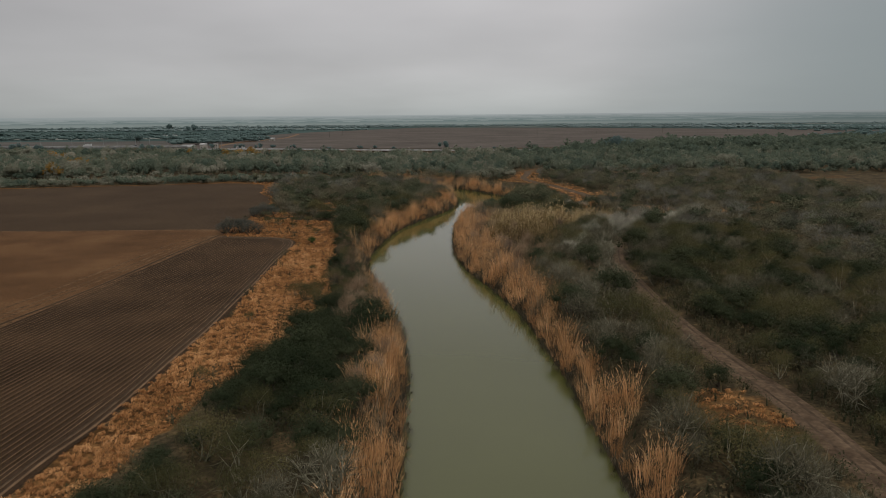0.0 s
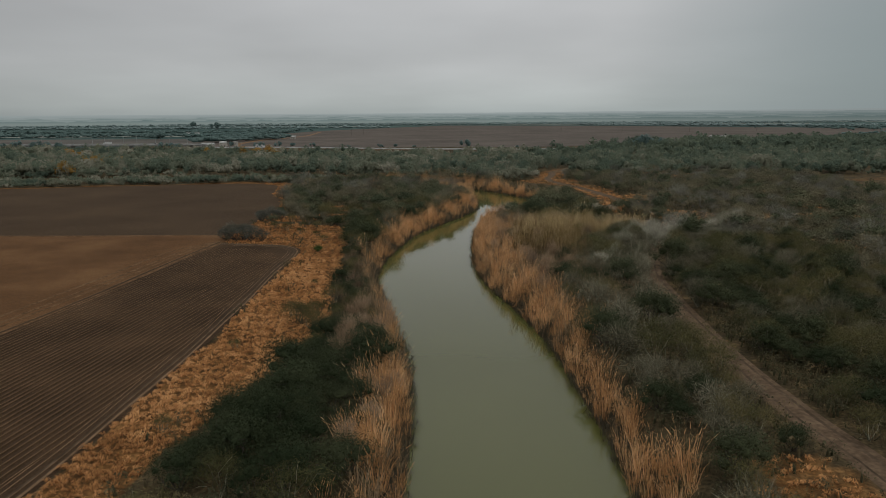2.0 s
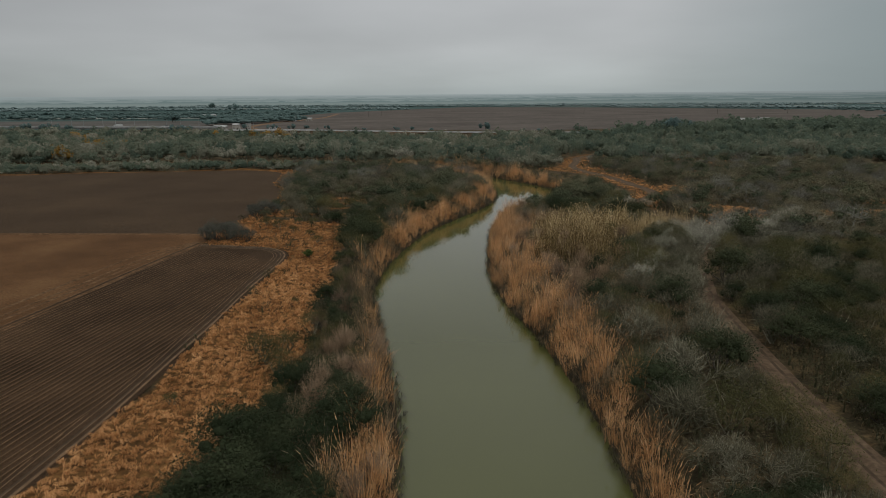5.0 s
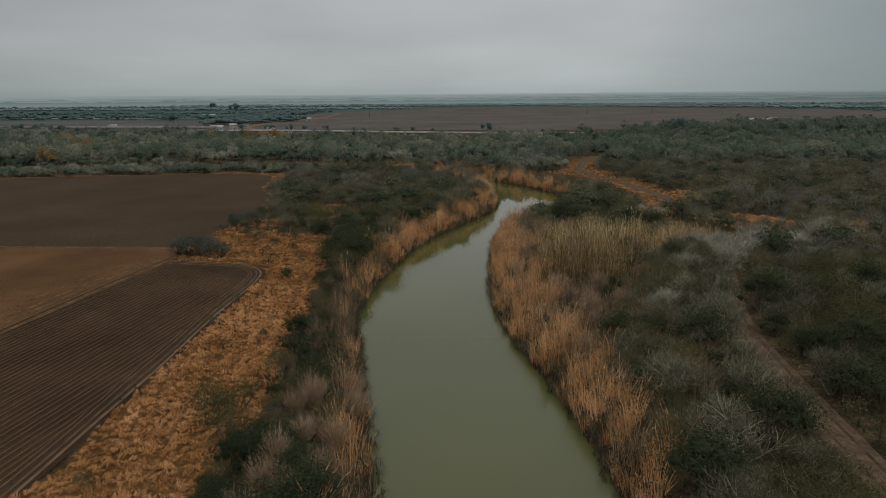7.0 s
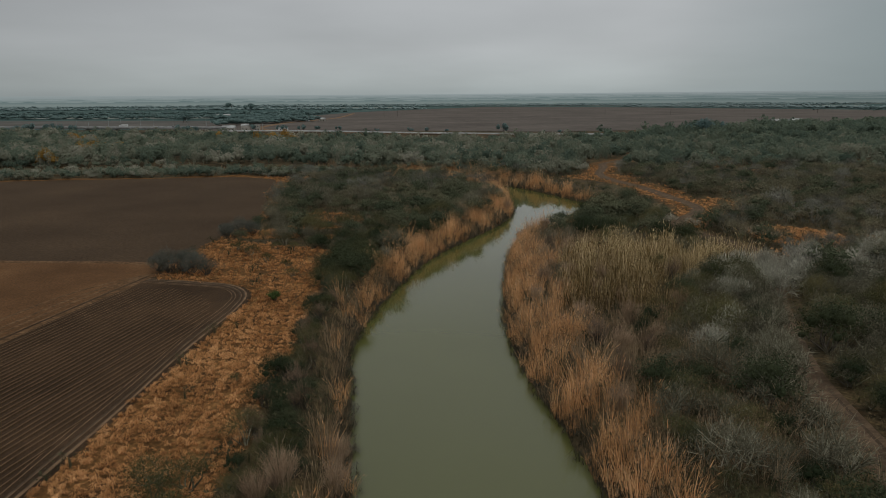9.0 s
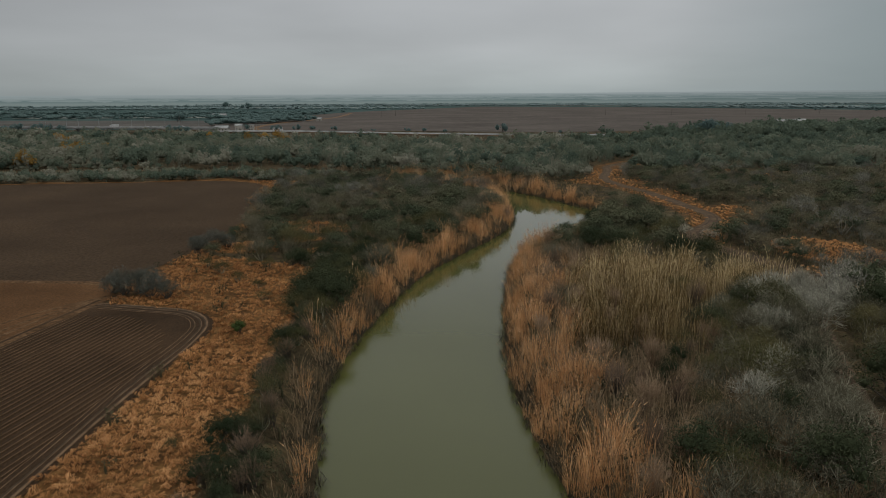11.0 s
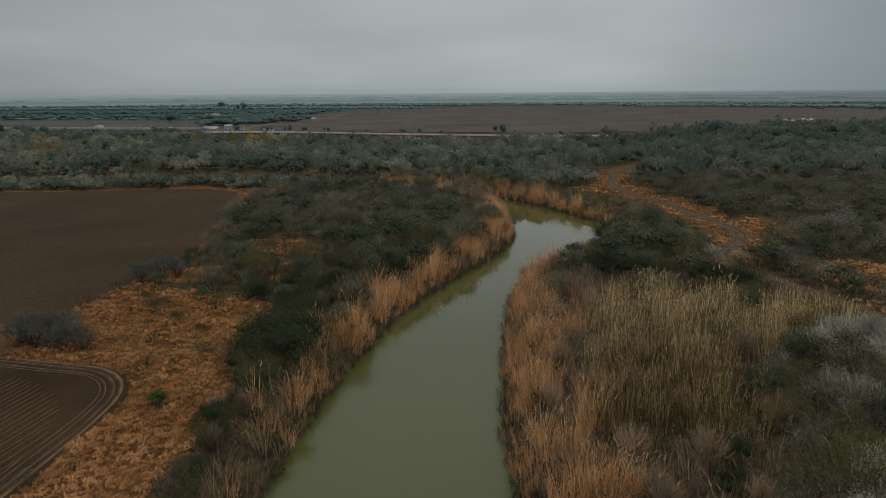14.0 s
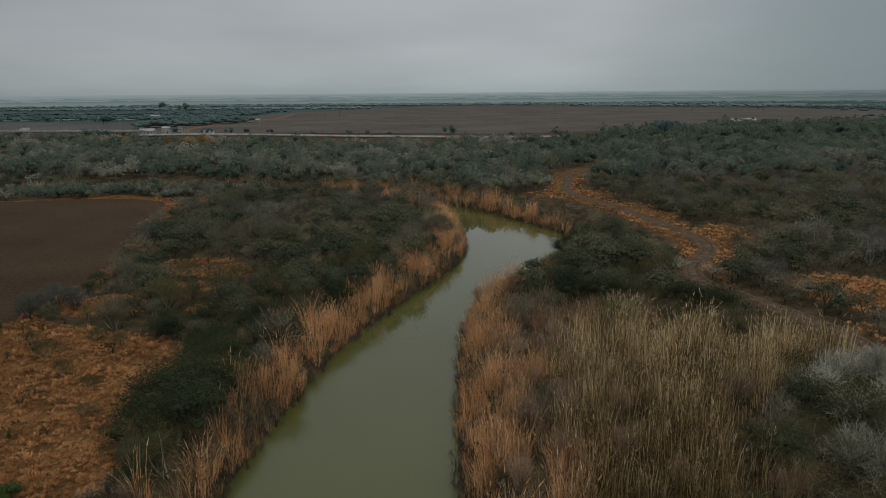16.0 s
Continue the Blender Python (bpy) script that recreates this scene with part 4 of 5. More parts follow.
e_wood = ~west & (kind == "") & (CX > 42) & (CY < 440)
pick = C_RAND + 0.25 * patch
kind[e_wood] = np.where(pick[e_wood] < 0.33, "dark", np.where(pick[e_wood] < 0.76, "olive", "bare"))
kind[~west & (C_DRY > 0.5) & (C_RAND < 0.85)] = ""
kind[(C_DRY > 0.3) & (C_RAND > 0.6)] = ""
kind[in_grass | in_pale] = ""
kind[in_pale & (C_RAND <= 0.12)] = "russet"
kind[in_pale & (C_RAND <= 0.05)] = "olive"
kind[((CX - 35) / 6.5) ** 2 + ((CY - 78) / 9.0) ** 2 < 1] = ""
kind[line_distance(CX, CY, np.vstack([FIELD_EDGE, FAR_FIELD_EDGE])) < 3.5] = ""
kind[(CX > -60) & (CX < -42) & (CY > 262) & (C_RAND < 0.3)] = ""
# open verges on the river side of the road, north of the cane
VERGE = ROAD[(ROAD[:, 1] > 306) & (ROAD[:, 1] < 445)] + [-6.0, -11.0]
VERGE_SOUTH = ROAD[(ROAD[:, 1] > 236) & (ROAD[:, 1] < 278)] + [-2.0, -7.0]
verge = (line_distance(CX, CY, VERGE) < 9.5) & ~((CX < 52) & (CY < 300)) | (line_distance(CX, CY, VERGE_SOUTH) < 7.0)
kind[verge & ~west] = ""
C_SIZE = np.clip(np.exp(rng.normal(-0.06, 0.28, len(CX))), 0.45, 1.6)
C_SIZE[e_reed] *= 0.85
C_SIZE[in_pale] *= 0.9
C_SIZE[w_mid] *= 0.7
C_SIZE[e_grey] *= 1.1
near = (CY < 215) | ((CY < 330) & (CX < 62) & (CX > -75))
near &= (CX < 92)

shapes = {
    "dark": [leafy_shapes(100 + i, 4.3, 5.6, 3400, 0.155, heart=0.34) for i in range(5)],
    "olive": [leafy_shapes(200 + i, 4.7, 5.8, 1500, 0.13, heart=0.0, sprigs=1400) for i in range(5)],
    "bare": [bare_shapes(300 + i, 4.8, 6.2, 1050, 0.44, forks=18, limb=0.085) for i in range(5)],
    "russet": [broom_shapes(400 + i, 3.9, 3.2, 100, 1300, 0.013) for i in range(4)],
}
looks = {
    "dark": ("thorn_tree", "dense dark green thorn tree in riverside scrub", "tree", "dark thorn trees", M_BARK_DARK, M_LEAF),
    "olive": ("mesquite_tree", "sparse olive-grey mesquite tree with crooked limbs", "tree", "mesquite trees", M_BARK, M_OLIVE),
    "bare": ("bare_tree", "leafless pale grey tree with tangled twigs", "tree", "bare grey trees", M_BARK, M_BARK),
    "russet": ("willow_bush", "leafless russet brown bush among the reeds", "bush", "russet bushes", M_BARK_DARK, M_RUSSET),
}
for k, key in enumerate(("dark", "olive", "bare", "russet")):
    sel = (kind == key)
    spots = np.stack([CX, CY, C_SIZE], 1)[sel & near]
    name, label, category, group, wood, crown = looks[key]
    order = np.argsort(spots[:, 1] + 0.4 * np.abs(spots[:, 0] - 5))
    chosen = spots[order[:290]]
    thing_row(name, shapes[key], [tuple(map(float, s)) for s in chosen], label, category, group, wood, crown, 500 + k)
    close = spots[order[290:]]
    words = {"dark": "dark green thorn woodland", "olive": "olive-grey mesquite woodland", "bare": "leafless grey woodland", "russet": "russet leafless brushwood"}[key]
    # merged woods take the copies lightened for haze
    mat = {"dark": M_LEAF_WOOD, "olive": M_OLIVE_WOOD, "bare": M_BARE_WOOD, "russet": M_RUSSET}[key]
    if len(close):
        light = {"dark": [leafy_shapes(120 + i, 4.3, 5.6, 950, 0.27, heart=0.3) for i in range(5)], "olive": [leafy_shapes(220 + i, 4.7, 5.6, 420, 0.23, heart=0.0, sprigs=330) for i in range(5)],
                 "bare": [bare_shapes(320 + i, 5.0, 5.8, 520, thick=0.026, forks=2) for i in range(5)], "russet": [broom_shapes(420 + i, 3.9, 3.8, 40, 360, 0.024) for i in range(4)]}[key]
        stuff("thicket_" + key, [joined(*s) for s in light], close[:, 0], close[:, 1], close[:, 2], mat, words + " standing close beside the river", "woodland", 720 + k)
    rest = np.stack([CX, CY, C_SIZE], 1)[sel & ~near]
    if len(rest):
        mids = {"dark": [leafy_shapes(600 + i, 4.4, 5.8, 360, 0.38, lobes=5, heart=0.36) for i in range(4)], "olive": [leafy_shapes(620 + i, 4.8, 5.8, 190, 0.32, lobes=5, heart=0.25, sprigs=190) for i in range(4)],
                "bare": [bare_shapes(660 + i, 5.0, 6.0, 300, 0.8, 0.034, lobes=5, forks=1) for i in range(4)], "russet": [broom_shapes(680 + i, 4.0, 3.6, 24, 160, 0.03) for i in range(4)]}[key]
        mids = [joined(*m) for m in mids]
        stuff("woodland_" + key, mids, rest[:, 0], rest[:, 1], rest[:, 2], mat, words + " seen across the river plain", "woodland", 700 + k)

# the bushes that stand alone in and beside the fields
lone = [(x + 1.6, y, s * 1.15) for x, y, s in [(-72, 217, 0.8), (-69, 215.5, 1.0), (-66, 216.5, 1.1), (-63, 214.5, 1.0), (-60, 214, 0.75), (-66, 220, 0.9), (-72, 254, 0.9), (-69, 256, 1.0), (-66, 257, 0.95), (-70, 250, 0.8), (-80, 318, 1.0), (-76, 312, 1.0),
        (-72, 318, 1.1), (-68, 312, 1.0), (-64, 318, 1.0), (-76, 326, 1.0)]]
thing_row("grey_bush", [bare_shapes(800 + i, 5.2, 5.8, 1700, 0.46, 0.014, lobes=10, forks=14, limb=0.085) for i in range(3)], lone, "rounded leafless grey bush beside bare field", "bush", "lone grey bushes", M_BARK_DARK, M_TWIG, 801)
pale = [(48.5, 206, 1.1), (52, 214, 1.15), (56.5, 222, 1.1), (61, 216, 1.1), (70, 209, 1.1), (66, 212, 1.0), (43, 203, 0.95), (75, 226, 1.25), (79, 230, 1.1), (91, 246, 1.2), (95, 243, 1.0), (46, 216, 1.2), (51, 222, 1.2), (57, 224, 1.1), (53, 206, 1.15), (44, 199, 1.1), (61, 214, 1.1), (37, 182, 1.1), (33, 176, 1.0), (48, 212, 1.1), (54, 214, 1.2), (58, 219, 1.1), (62, 222, 1.2), (66, 228, 1.1), (70, 234, 1.1), (84, 236, 1.2), (88, 240, 1.1), (82, 226, 1.0)]
thing_row("pale_bush", [bare_shapes(850 + i, 5.2, 6.6, 1150, 0.5, 0.014, lobes=10, upright=0.3, forks=22, limb=0.10) for i in range(3)], pale, "pale silvery leafless bush beside the cane thicket", "bush", "pale bushes", M_PALE, M_PALE, 851)
road_trees = [(39.5, 166, 1.1), (40.8, 172, 1.15), (42.3, 179, 1.15), (44.2, 186, 1.15), (46, 192, 1.1), (48.5, 199, 1.15), (40, 172, 1.1), (38, 167, 1.0), (42.5, 187, 1.05), (39, 180, 1.1), (44, 197, 1.1), (36.5, 174, 0.9), (48, 206, 1.0), (35, 160, 1.0), (36.5, 150, 0.95), (35, 142, 1.05)]
thing_row("roadside_tree", [bare_shapes(890 + i, 5.2, 7.0, 850, 0.45, 0.013, lobes=10, forks=22, limb=0.11) for i in range(3)], road_trees, "crooked leafless grey tree beside the dirt road", "tree", "roadside trees", M_BARK, M_BARK, 891)
thing_row("evergreen_tree", [leafy_shapes(895 + i, 4.8, 6.2, 5200, 0.14, lobes=10, heart=0.34) for i in range(2)], [(25.5, 296, 1.0), (29.5, 302, 1.1), (33, 307, 1.0), (29, 293, 0.9), (36, 300, 0.95), (-24, 86, 0.95), (-20, 84, 0.9), (-16.5, 87, 0.9), (-26, 91, 1.0), (-22, 91, 1.1), (-18, 92.5, 1.0), (-23.5, 97, 1.0), (-19.5, 98, 1.05), (-16, 97, 0.85), (-21, 104, 0.9), (-17.5, 104, 0.9), (-18.5, 110, 0.8)], "dense dark evergreen tree on the river bank", "tree", "bank evergreens", M_BARK_DARK, M_LEAF, 896)
thing_row("dead_brush", [bare_shapes(898 + i, 1.6, 5.2, 500, 0.9, 0.02, lobes=9, upright=0.05, forks=5) for i in range(2)], [(57, 279, 1.0), (69.5, 266, 1.2), (73, 262, 1.0), (49, 291, 1.1), (46, 296, 1.0), (52, 286, 0.9)], "heap of pale fallen dead branches by the road", "brush heap", "dead brush", M_PALE, M_PALE, 899)
reed_bushes = [(23, 186, 1.2), (16, 187, 1.0), (9, 199, 0.8), (16, 213, 1.0), (13, 221, 0.8), (20, 175, 1.1), (26, 180, 0.9), (12, 232, 0.8), (19, 226, 0.9), (10, 262, 0.9), (14, 268, 1.0), (8, 275, 0.9), (22, 162, 1.0), (17, 156, 0.9), (22, 214, 0.9), (18, 238, 0.9), (33, 196, 1.0), (14, 204, 0.9), (-17.6, 112, 1.05), (-16.8, 117, 1.1), (-17.4, 122, 1.0), (-15.6, 107, 0.95), (-16.2, 127, 0.9), (-18.5, 133, 0.9)]
reed_bushes += [(20, 205, 0.8), (15.5, 218, 0.75), (24, 199, 0.8), (29, 205, 0.75), (-17.2, 136, 1.05), (-14.2, 114, 1.1), (-9.6, 101, 0.95), (-13.2, 140, 0.95), (-10, 92, 0.9), (-8.6, 107, 0.85), (-12.4, 119, 1.0), (-13, 128, 1.0), (-11.5, 85, 0.9), (-14.5, 146, 0.9)]
reed_bushes = [(x, y, s * (1.12 if 184 < y < 240 else 1.08)) for x, y, s in reed_bushes]
thing_row("twig_bush", [broom_shapes(870 + i, 4.2, 3.1, 120, 1900, 0.013) for i in range(3)], reed_bushes, "feathery pinkish-brown leafless bush among orange reeds", "bush", "reed bank bushes", M_BLUSH, M_BLUSH, 871)
tan_bushes = [(-26, 281, 1.1), (-23, 284, 1.0), (-28, 235, 0.9), (-4, 327, 1.2), (0, 332, 1.1), (4, 318, 1.0), (-30, 262, 0.9)]
thing_row("tan_bush", [broom_shapes(880 + i, 4.8, 3.2, 140, 2000, 0.014) for i in range(2)], tan_bushes, "straw-coloured tall bush on the river point", "bush", "point bushes", M_BLUSH, M_BLUSH, 881)
thing_row("green_bush", [leafy_shapes(820, 2.3, 2.6, 1100, 0.15, lobes=6)], [(-38.0, 196.4, 1.0)], "small bright green bush in dry grass", "bush", "", M_BARK_DARK, M_GREEN, 821)
thing_row("meadow_bush", [leafy_shapes(830 + i, 3.0, 4.2, 1000, 0.13, lobes=7, heart=0.0, sprigs=1100) for i in range(2)], [(-27.5, 132, 1.35), (-24.8, 129.5, 1.2), (-29.5, 136, 1.1), (-25.5, 135, 1.2), (-33.5, 90, 0.7), (-34.5, 118, 0.55), (-31, 160, 0.5), (-50, 227, 0.8), (-56, 233, 0.95), (-44, 222, 0.75), (-61, 238, 0.9), (-47, 237, 0.9), (-40, 214, 0.7), (-52, 240, 0.8)], "olive bush standing in orange dry grass", "bush", "meadow bushes", M_BARK, M_OLIVE, 831)

# ---------------------------------------------------------------- reeds along the banks
RX, RY = jittered(-60, 60, 44, 440, 1.15, 41)
RD = river_distance(RX, RY)
east = RX > np.interp(RY, [0, 120, 180, 230, 300, 340, 440], [5, 4, -8, -8, 5, 20, 20])
width = np.where(east, np.interp(RY, [40, 120, 150, 180, 200, 250, 285, 300, 340, 360, 440], [3.8, 4.8, 8, 12, 14, 11, 5, 2.0, 2.0, 5, 8]),
                 np.interp(RY, [40, 90, 120, 150, 180, 215, 240, 300, 330, 380, 440], [6.5, 7, 6.5, 4.6, 4.6, 6, 6.5, 7.5, 9, 8, 8]))
width = width * (0.9 + 0.35 * waves(RX, RY, 16, 43))
band = (RD > 0.7) & (RD < width) & seen_side(RX, RY)
blot = waves(RX, RY, 13, 44) + 0.5 * waves(RX, RY, 5, 48) + rng.normal(0, 0.25, len(RX))
bias = np.where(east, np.interp(RD, [0, 3, 6, 12], [0.35, 0.5, -0.1, -0.6]), np.interp(RY, [40, 115, 120, 190, 205, 240, 440], [0.35, 0.3, -0.6, -0.7, 0.2, 0.3, 0.3]))
orange = band & (blot + bias > 0.0)
dull_zone = east & (RD > 4) & (RD < 26) & (RY > 140) & (RY < 262) & (RX < 50) & (~inside(RX, RY, PALE_REEDS) | (blot < -0.35)) & (blot > -1.2)
dull = ((band & ~orange) | dull_zone) & (rng.uniform(0, 1, len(RX)) < 0.55)
tall = np.clip(1.0 + 0.22 * waves(RX, RY, 9, 49) + rng.normal(0, 0.1, len(RX)), 0.5, 1.4) * np.interp(RD, [0.4, 1.5, 3.0], [0.5, 0.75, 1.0])
tone = np.clip(0.5 + 0.4 * waves(RX, RY, 10, 47) + rng.normal(0, 0.15, len(RX)), 0, 1)
stuff("reed_bed", [reed_shapes(900 + i, 19, 3.6, 0.65, 0.42, 0.026) for i in range(7)], RX[orange], RY[orange], tall[orange], M_REED, "tall orange-brown dry reeds lining the river banks", "reeds", 45, tint=tone[orange])
stuff("brown_reeds", [reed_shapes(910 + i, 14, 3.0, 0.7, 0.5, 0.026) for i in range(7)], RX[dull], RY[dull], tall[dull], M_REED_DULL, "grey-brown tangled reeds and cane behind the bank", "reeds", 46, tint=tone[dull])
QX, QY = jittered(-60, 60, 44, 440, 0.8, 53)
QD = river_distance(QX, QY)
sel = (QD > 0.1) & (QD < 2.6) & seen_side(QX, QY) & (rng.uniform(0, 1, len(QX)) < 0.8)
stuff("bank_sedge", [tuft_shapes(930 + i, 12, 1.2, 1.1, 0.03) for i in range(5)], QX[sel], QY[sel], 1.0, M_SEDGE, "dark drooping sedge at the water's edge", "sedge", 54)
PX, PY = jittered(10, 66, 178, 262, 0.8, 46)
fringe = 4.5 * waves(PX, PY, 15, 55)
sel = inside(PX + fringe * 0.5, PY + fringe, PALE_REEDS) & (river_distance(PX, PY) > 6) & (road_gap(PX, PY) > 3) & (waves(PX, PY, 11, 56) + rng.normal(0, 0.3, len(PX)) > -0.12)
stuff("cane_bed", [reed_shapes(920 + i, 11, 4.8, 0.6, 0.14, 0.026) for i in range(7)], PX[sel], PY[sel], np.clip(1 + 0.2 * waves(PX, PY, 12, 57), 0.6, 1.3)[sel], M_REED_PALE,
      "tall pale straw-coloured cane thicket", "reeds", 47, tint=np.clip(0.15 + (PY - 198) / 50 + 0.3 * waves(PX, PY, 7, 60), 0, 1)[sel])

# ---------------------------------------------------------------- dry grass
GX, GY = jittered(-110, 150, 44, 460, 0.62, 51)
d = river_distance(GX, GY)
keep = (d > 4) & seen_side(GX, GY) & ~inside(GX, GY, FIELDS) & (road_gap(GX, GY) > 2.3 + 0.5 * waves(GX, GY, 4.0, 65))
GX, GY, d = GX[keep], GY[keep], d[keep]
dry = dryness(GX, GY, d)
sel = (rng.uniform(0, 1, len(GX)) < np.clip(dry * 1.6 - 0.55, 0.0, 1)) & ((GY < 300) | (rng.uniform(0, 1, len(GX)) < 0.35))
sel &= waves(GX, GY, 1.9, 63) + rng.normal(0, 0.25, len(GX)) > -0.45
tone = np.clip(0.5 + 0.35 * waves(GX, GY, 6, 58) + 0.25 * waves(GX, GY, 25, 59) + rng.normal(0, 0.2, len(GX)), 0, 1)
tone = np.where(GX < 0, np.clip(tone - 0.4 * step01(GY, 178, 205), 0, 1), tone)
stuff("dry_grass", [tuft_shapes(940 + i, 24, 0.36, 0.48, 0.026) for i in range(6)], GX[sel], GY[sel], np.clip(1.05 + 0.55 * waves(GX, GY, 1.9, 63)[sel], 0.45, 1.8), M_GRASS, "matted orange dry grass tussocks", "grass", 52, tint=tone[sel])

# ---------------------------------------------------------------- low scrub between the trees
SX, SY = jittered(-100, 200, 44, 440, 2.6, 61)
EX, EY = jittered(18, 76, 44, 150, 2.3, 66)
HX, HY = jittered(42, 64, 60, 150, 1.8, 67)
SX, SY = np.concatenate([SX, EX, HX]), np.concatenate([SY, EY, HY])
d = river_distance(SX, SY)
dry = dryness(SX, SY, d)
keep = (d > 3.0) & seen_side(SX, SY) & ~inside(SX, SY, FIELDS) & (road_gap(SX, SY) > 2.8) & ((rng.uniform(0, 1, len(SX)) > dry) | (inside(SX, SY, GRASS) & (rng.uniform(0, 1, len(SX)) < 0.5))) & ((SY < 300) | (rng.uniform(0, 1, len(SX)) < 0.5)) & (~inside(SX, SY, GRASS) | (waves(SX, SY, 14, 64) > 0.75))
SX, SY = SX[keep], SY[keep]
scrub = [joined(dome(960 + i, 34, 0.20, 1.7, wide=1.0, low=0.05), brush(970 + i, 22, 1.8, 1.4, 0.012)) for i in range(5)]
stuff("low_scrub", scrub, SX, SY, 1.0, M_SCRUB, "low brown and grey-green thorn scrub", "scrub", 62, squash=0.5)

# ---------------------------------------------------------------- far woods
WX, WY = jittered(-620, 700, 360, 1000, 8.6, 71)
d = river_distance(WX, WY)
front = np.interp(WX, [-620, -300, -150, -60, -10, 30, 60, 190, 700], [365, 432, 454, 446, 418, 400, 440, 440, 440])
back = np.interp(WX, [-620, -320, -100, 0, 150, 300, 450, 700], [800, 705, 650, 650, 745, 850, 900, 990])
sel = (d > 8) & (WY > front) & (WY < back) & (np.abs(WX) < 0.68 * WY + 30) & (road_gap(WX, WY) > 6)
sel &= rng.uniform(0, 1, len(WX)) > np.maximum(dryness(WX, WY, d), 0.08)
WX, WY = WX[sel], WY[sel]
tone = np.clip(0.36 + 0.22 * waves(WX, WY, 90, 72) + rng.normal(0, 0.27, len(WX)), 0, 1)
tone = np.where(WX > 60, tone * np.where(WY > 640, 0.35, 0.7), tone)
close = WY < 640
# crown colour of both woods is lifted and greyed for haze
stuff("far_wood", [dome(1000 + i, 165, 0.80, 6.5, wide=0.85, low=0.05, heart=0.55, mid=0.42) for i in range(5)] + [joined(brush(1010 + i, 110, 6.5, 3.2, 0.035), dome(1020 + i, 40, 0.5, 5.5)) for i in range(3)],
      WX[close], WY[close], 1.3, M_WOOD, "mixed grey-green winter woodland beyond the river bend, lightened for haze", "woodland", 73, tint=tone[close], squash=0.4)
stuff("farther_wood", [dome(1030 + i, 110, 1.12, 7.0, wide=0.85, low=0.05, heart=0.55, mid=0.42) for i in range(5)], WX[~close], WY[~close], np.where((WX > 120) & (WY > 700), 1.7, 1.2)[~close], M_WOOD, "grey-green woodland reaching to the highway, lightened for haze", "woodland", 74, tint=tone[~close], squash=0.4)
FX, FY = jittered(-300, 60, 395, 460, 1.9, 75)
d = river_distance(FX, FY)
sel = (d > 0.5) & (d < np.where(FX < -100, 4, 9)) & (FY > np.interp(FX, [-300, -150, -60, 0, 20], [425, 446, 436, 402, 380]))
stuff("far_reeds", [reed_shapes(1040 + i, 9, 3.0, 1.0, 0.2, 0.09, plume=False) for i in range(4)], FX[sel], FY[sel], 1.0, M_REED_DULL, "brown reeds along the far river bank", "reeds", 76)

# scrub between the fallow field and the far channel, on both its banks
MX, MY = jittered(-330, -20, 372, 452, 3.4, 81)
d = river_distance(MX, MY)
clear = line_distance(MX, MY, FAR_FIELD_EDGE)
sel = (d > 1.5) & (clear > 5.0) & ~inside(MX, MY, FIELDS) & ((MX < -100) | (MY > 405)) & (rng.uniform(0, 1, len(MX)) < 0.85)
tone = np.clip(0.35 + 0.3 * waves(MX, MY, 30, 82) + rng.normal(0, 0.22, len(MX)), 0, 1)[sel]
stuff("margin_scrub", [dome(1080 + i, 120, 0.55, 3.6, wide=1.0, low=0.03, heart=0.5, mid=0.45) for i in range(4)] + [joined(brush(1086 + i, 70, 3.6, 2.0, 0.03), dome(1090 + i, 20, 0.4, 2.6)) for i in range(2)],
      MX[sel], MY[sel], 1.0, M_WOOD, "grey-green scrub on the banks behind the fallow field, lightened for haze", "scrub", 83, tint=tone, squash=0.45)

# tree lines and copses on the plain beyond
LX, LY = [], []
for (ax, ay), (bx, by), depth, n in (((-1000, 1400), (-400, 1360), 70, 130), ((-405, 1010), (-330, 1250), 40, 60), ((-420, 1250), (-480, 2000), 60, 90), ((-1600, 1750), (-500, 1800), 90, 240), ((-1900, 2500), (-300, 2500), 110, 330), ((-500, 3400), (1400, 3350), 90, 420),
                                     ((500, 2950), (1500, 1850), 120, 420), ((760, 1250), (1450, 1560), 160, 420), ((1000, 1900), (2200, 2400), 300, 520), ((-2600, 3300), (2600, 3900), 260, 900), ((-2900, 4200), (2900, 4300), 200, 800)):
    s = rng.uniform(0, 1, n)
    LX.append(ax + (bx - ax) * s + rng.normal(0, depth * 0.25, n))
    LY.append(ay + (by - ay) * s + rng.normal(0, depth * 0.4, n))
LX, LY = np.concatenate(LX), np.concatenate(LY)
far_shapes = [dome(1050 + i, 14, 2.6, 8.0, wide=1.9, low=0.02, heart=0.75) for i in range(4)]
# split by distance: the farther colour has more haze painted in
sel = LY < 2150
stuff("plain_woods", far_shapes, LX[sel], LY[sel], 1.0, M_FARWOOD, "tree lines on the distant plain, coloured teal for haze", "woodland", 77)
stuff("farthest_woods", far_shapes, LX[~sel], LY[~sel], 1.1, M_FARTHEST, "tree lines near the horizon, coloured pale blue-grey for haze", "woodland", 78)

# yellow trees in the belt of woods
yellow = [(-248, 442, 1.35), (-258, 446, 1.0), (-266, 518, 1.3), (-276, 524, 1.2), (-256, 514, 1.1), (-290, 548, 1.3), (-274, 552, 1.2), (-193, 622, 1.5), (-184, 628, 1.6), (-172, 632, 1.6), (-201, 640, 1.3), (-176, 646, 1.4), (-240, 648, 1.4), (-228, 590, 1.0), (-340, 628, 1.5), (-352, 634, 1.4), (-300, 512, 1.0)]


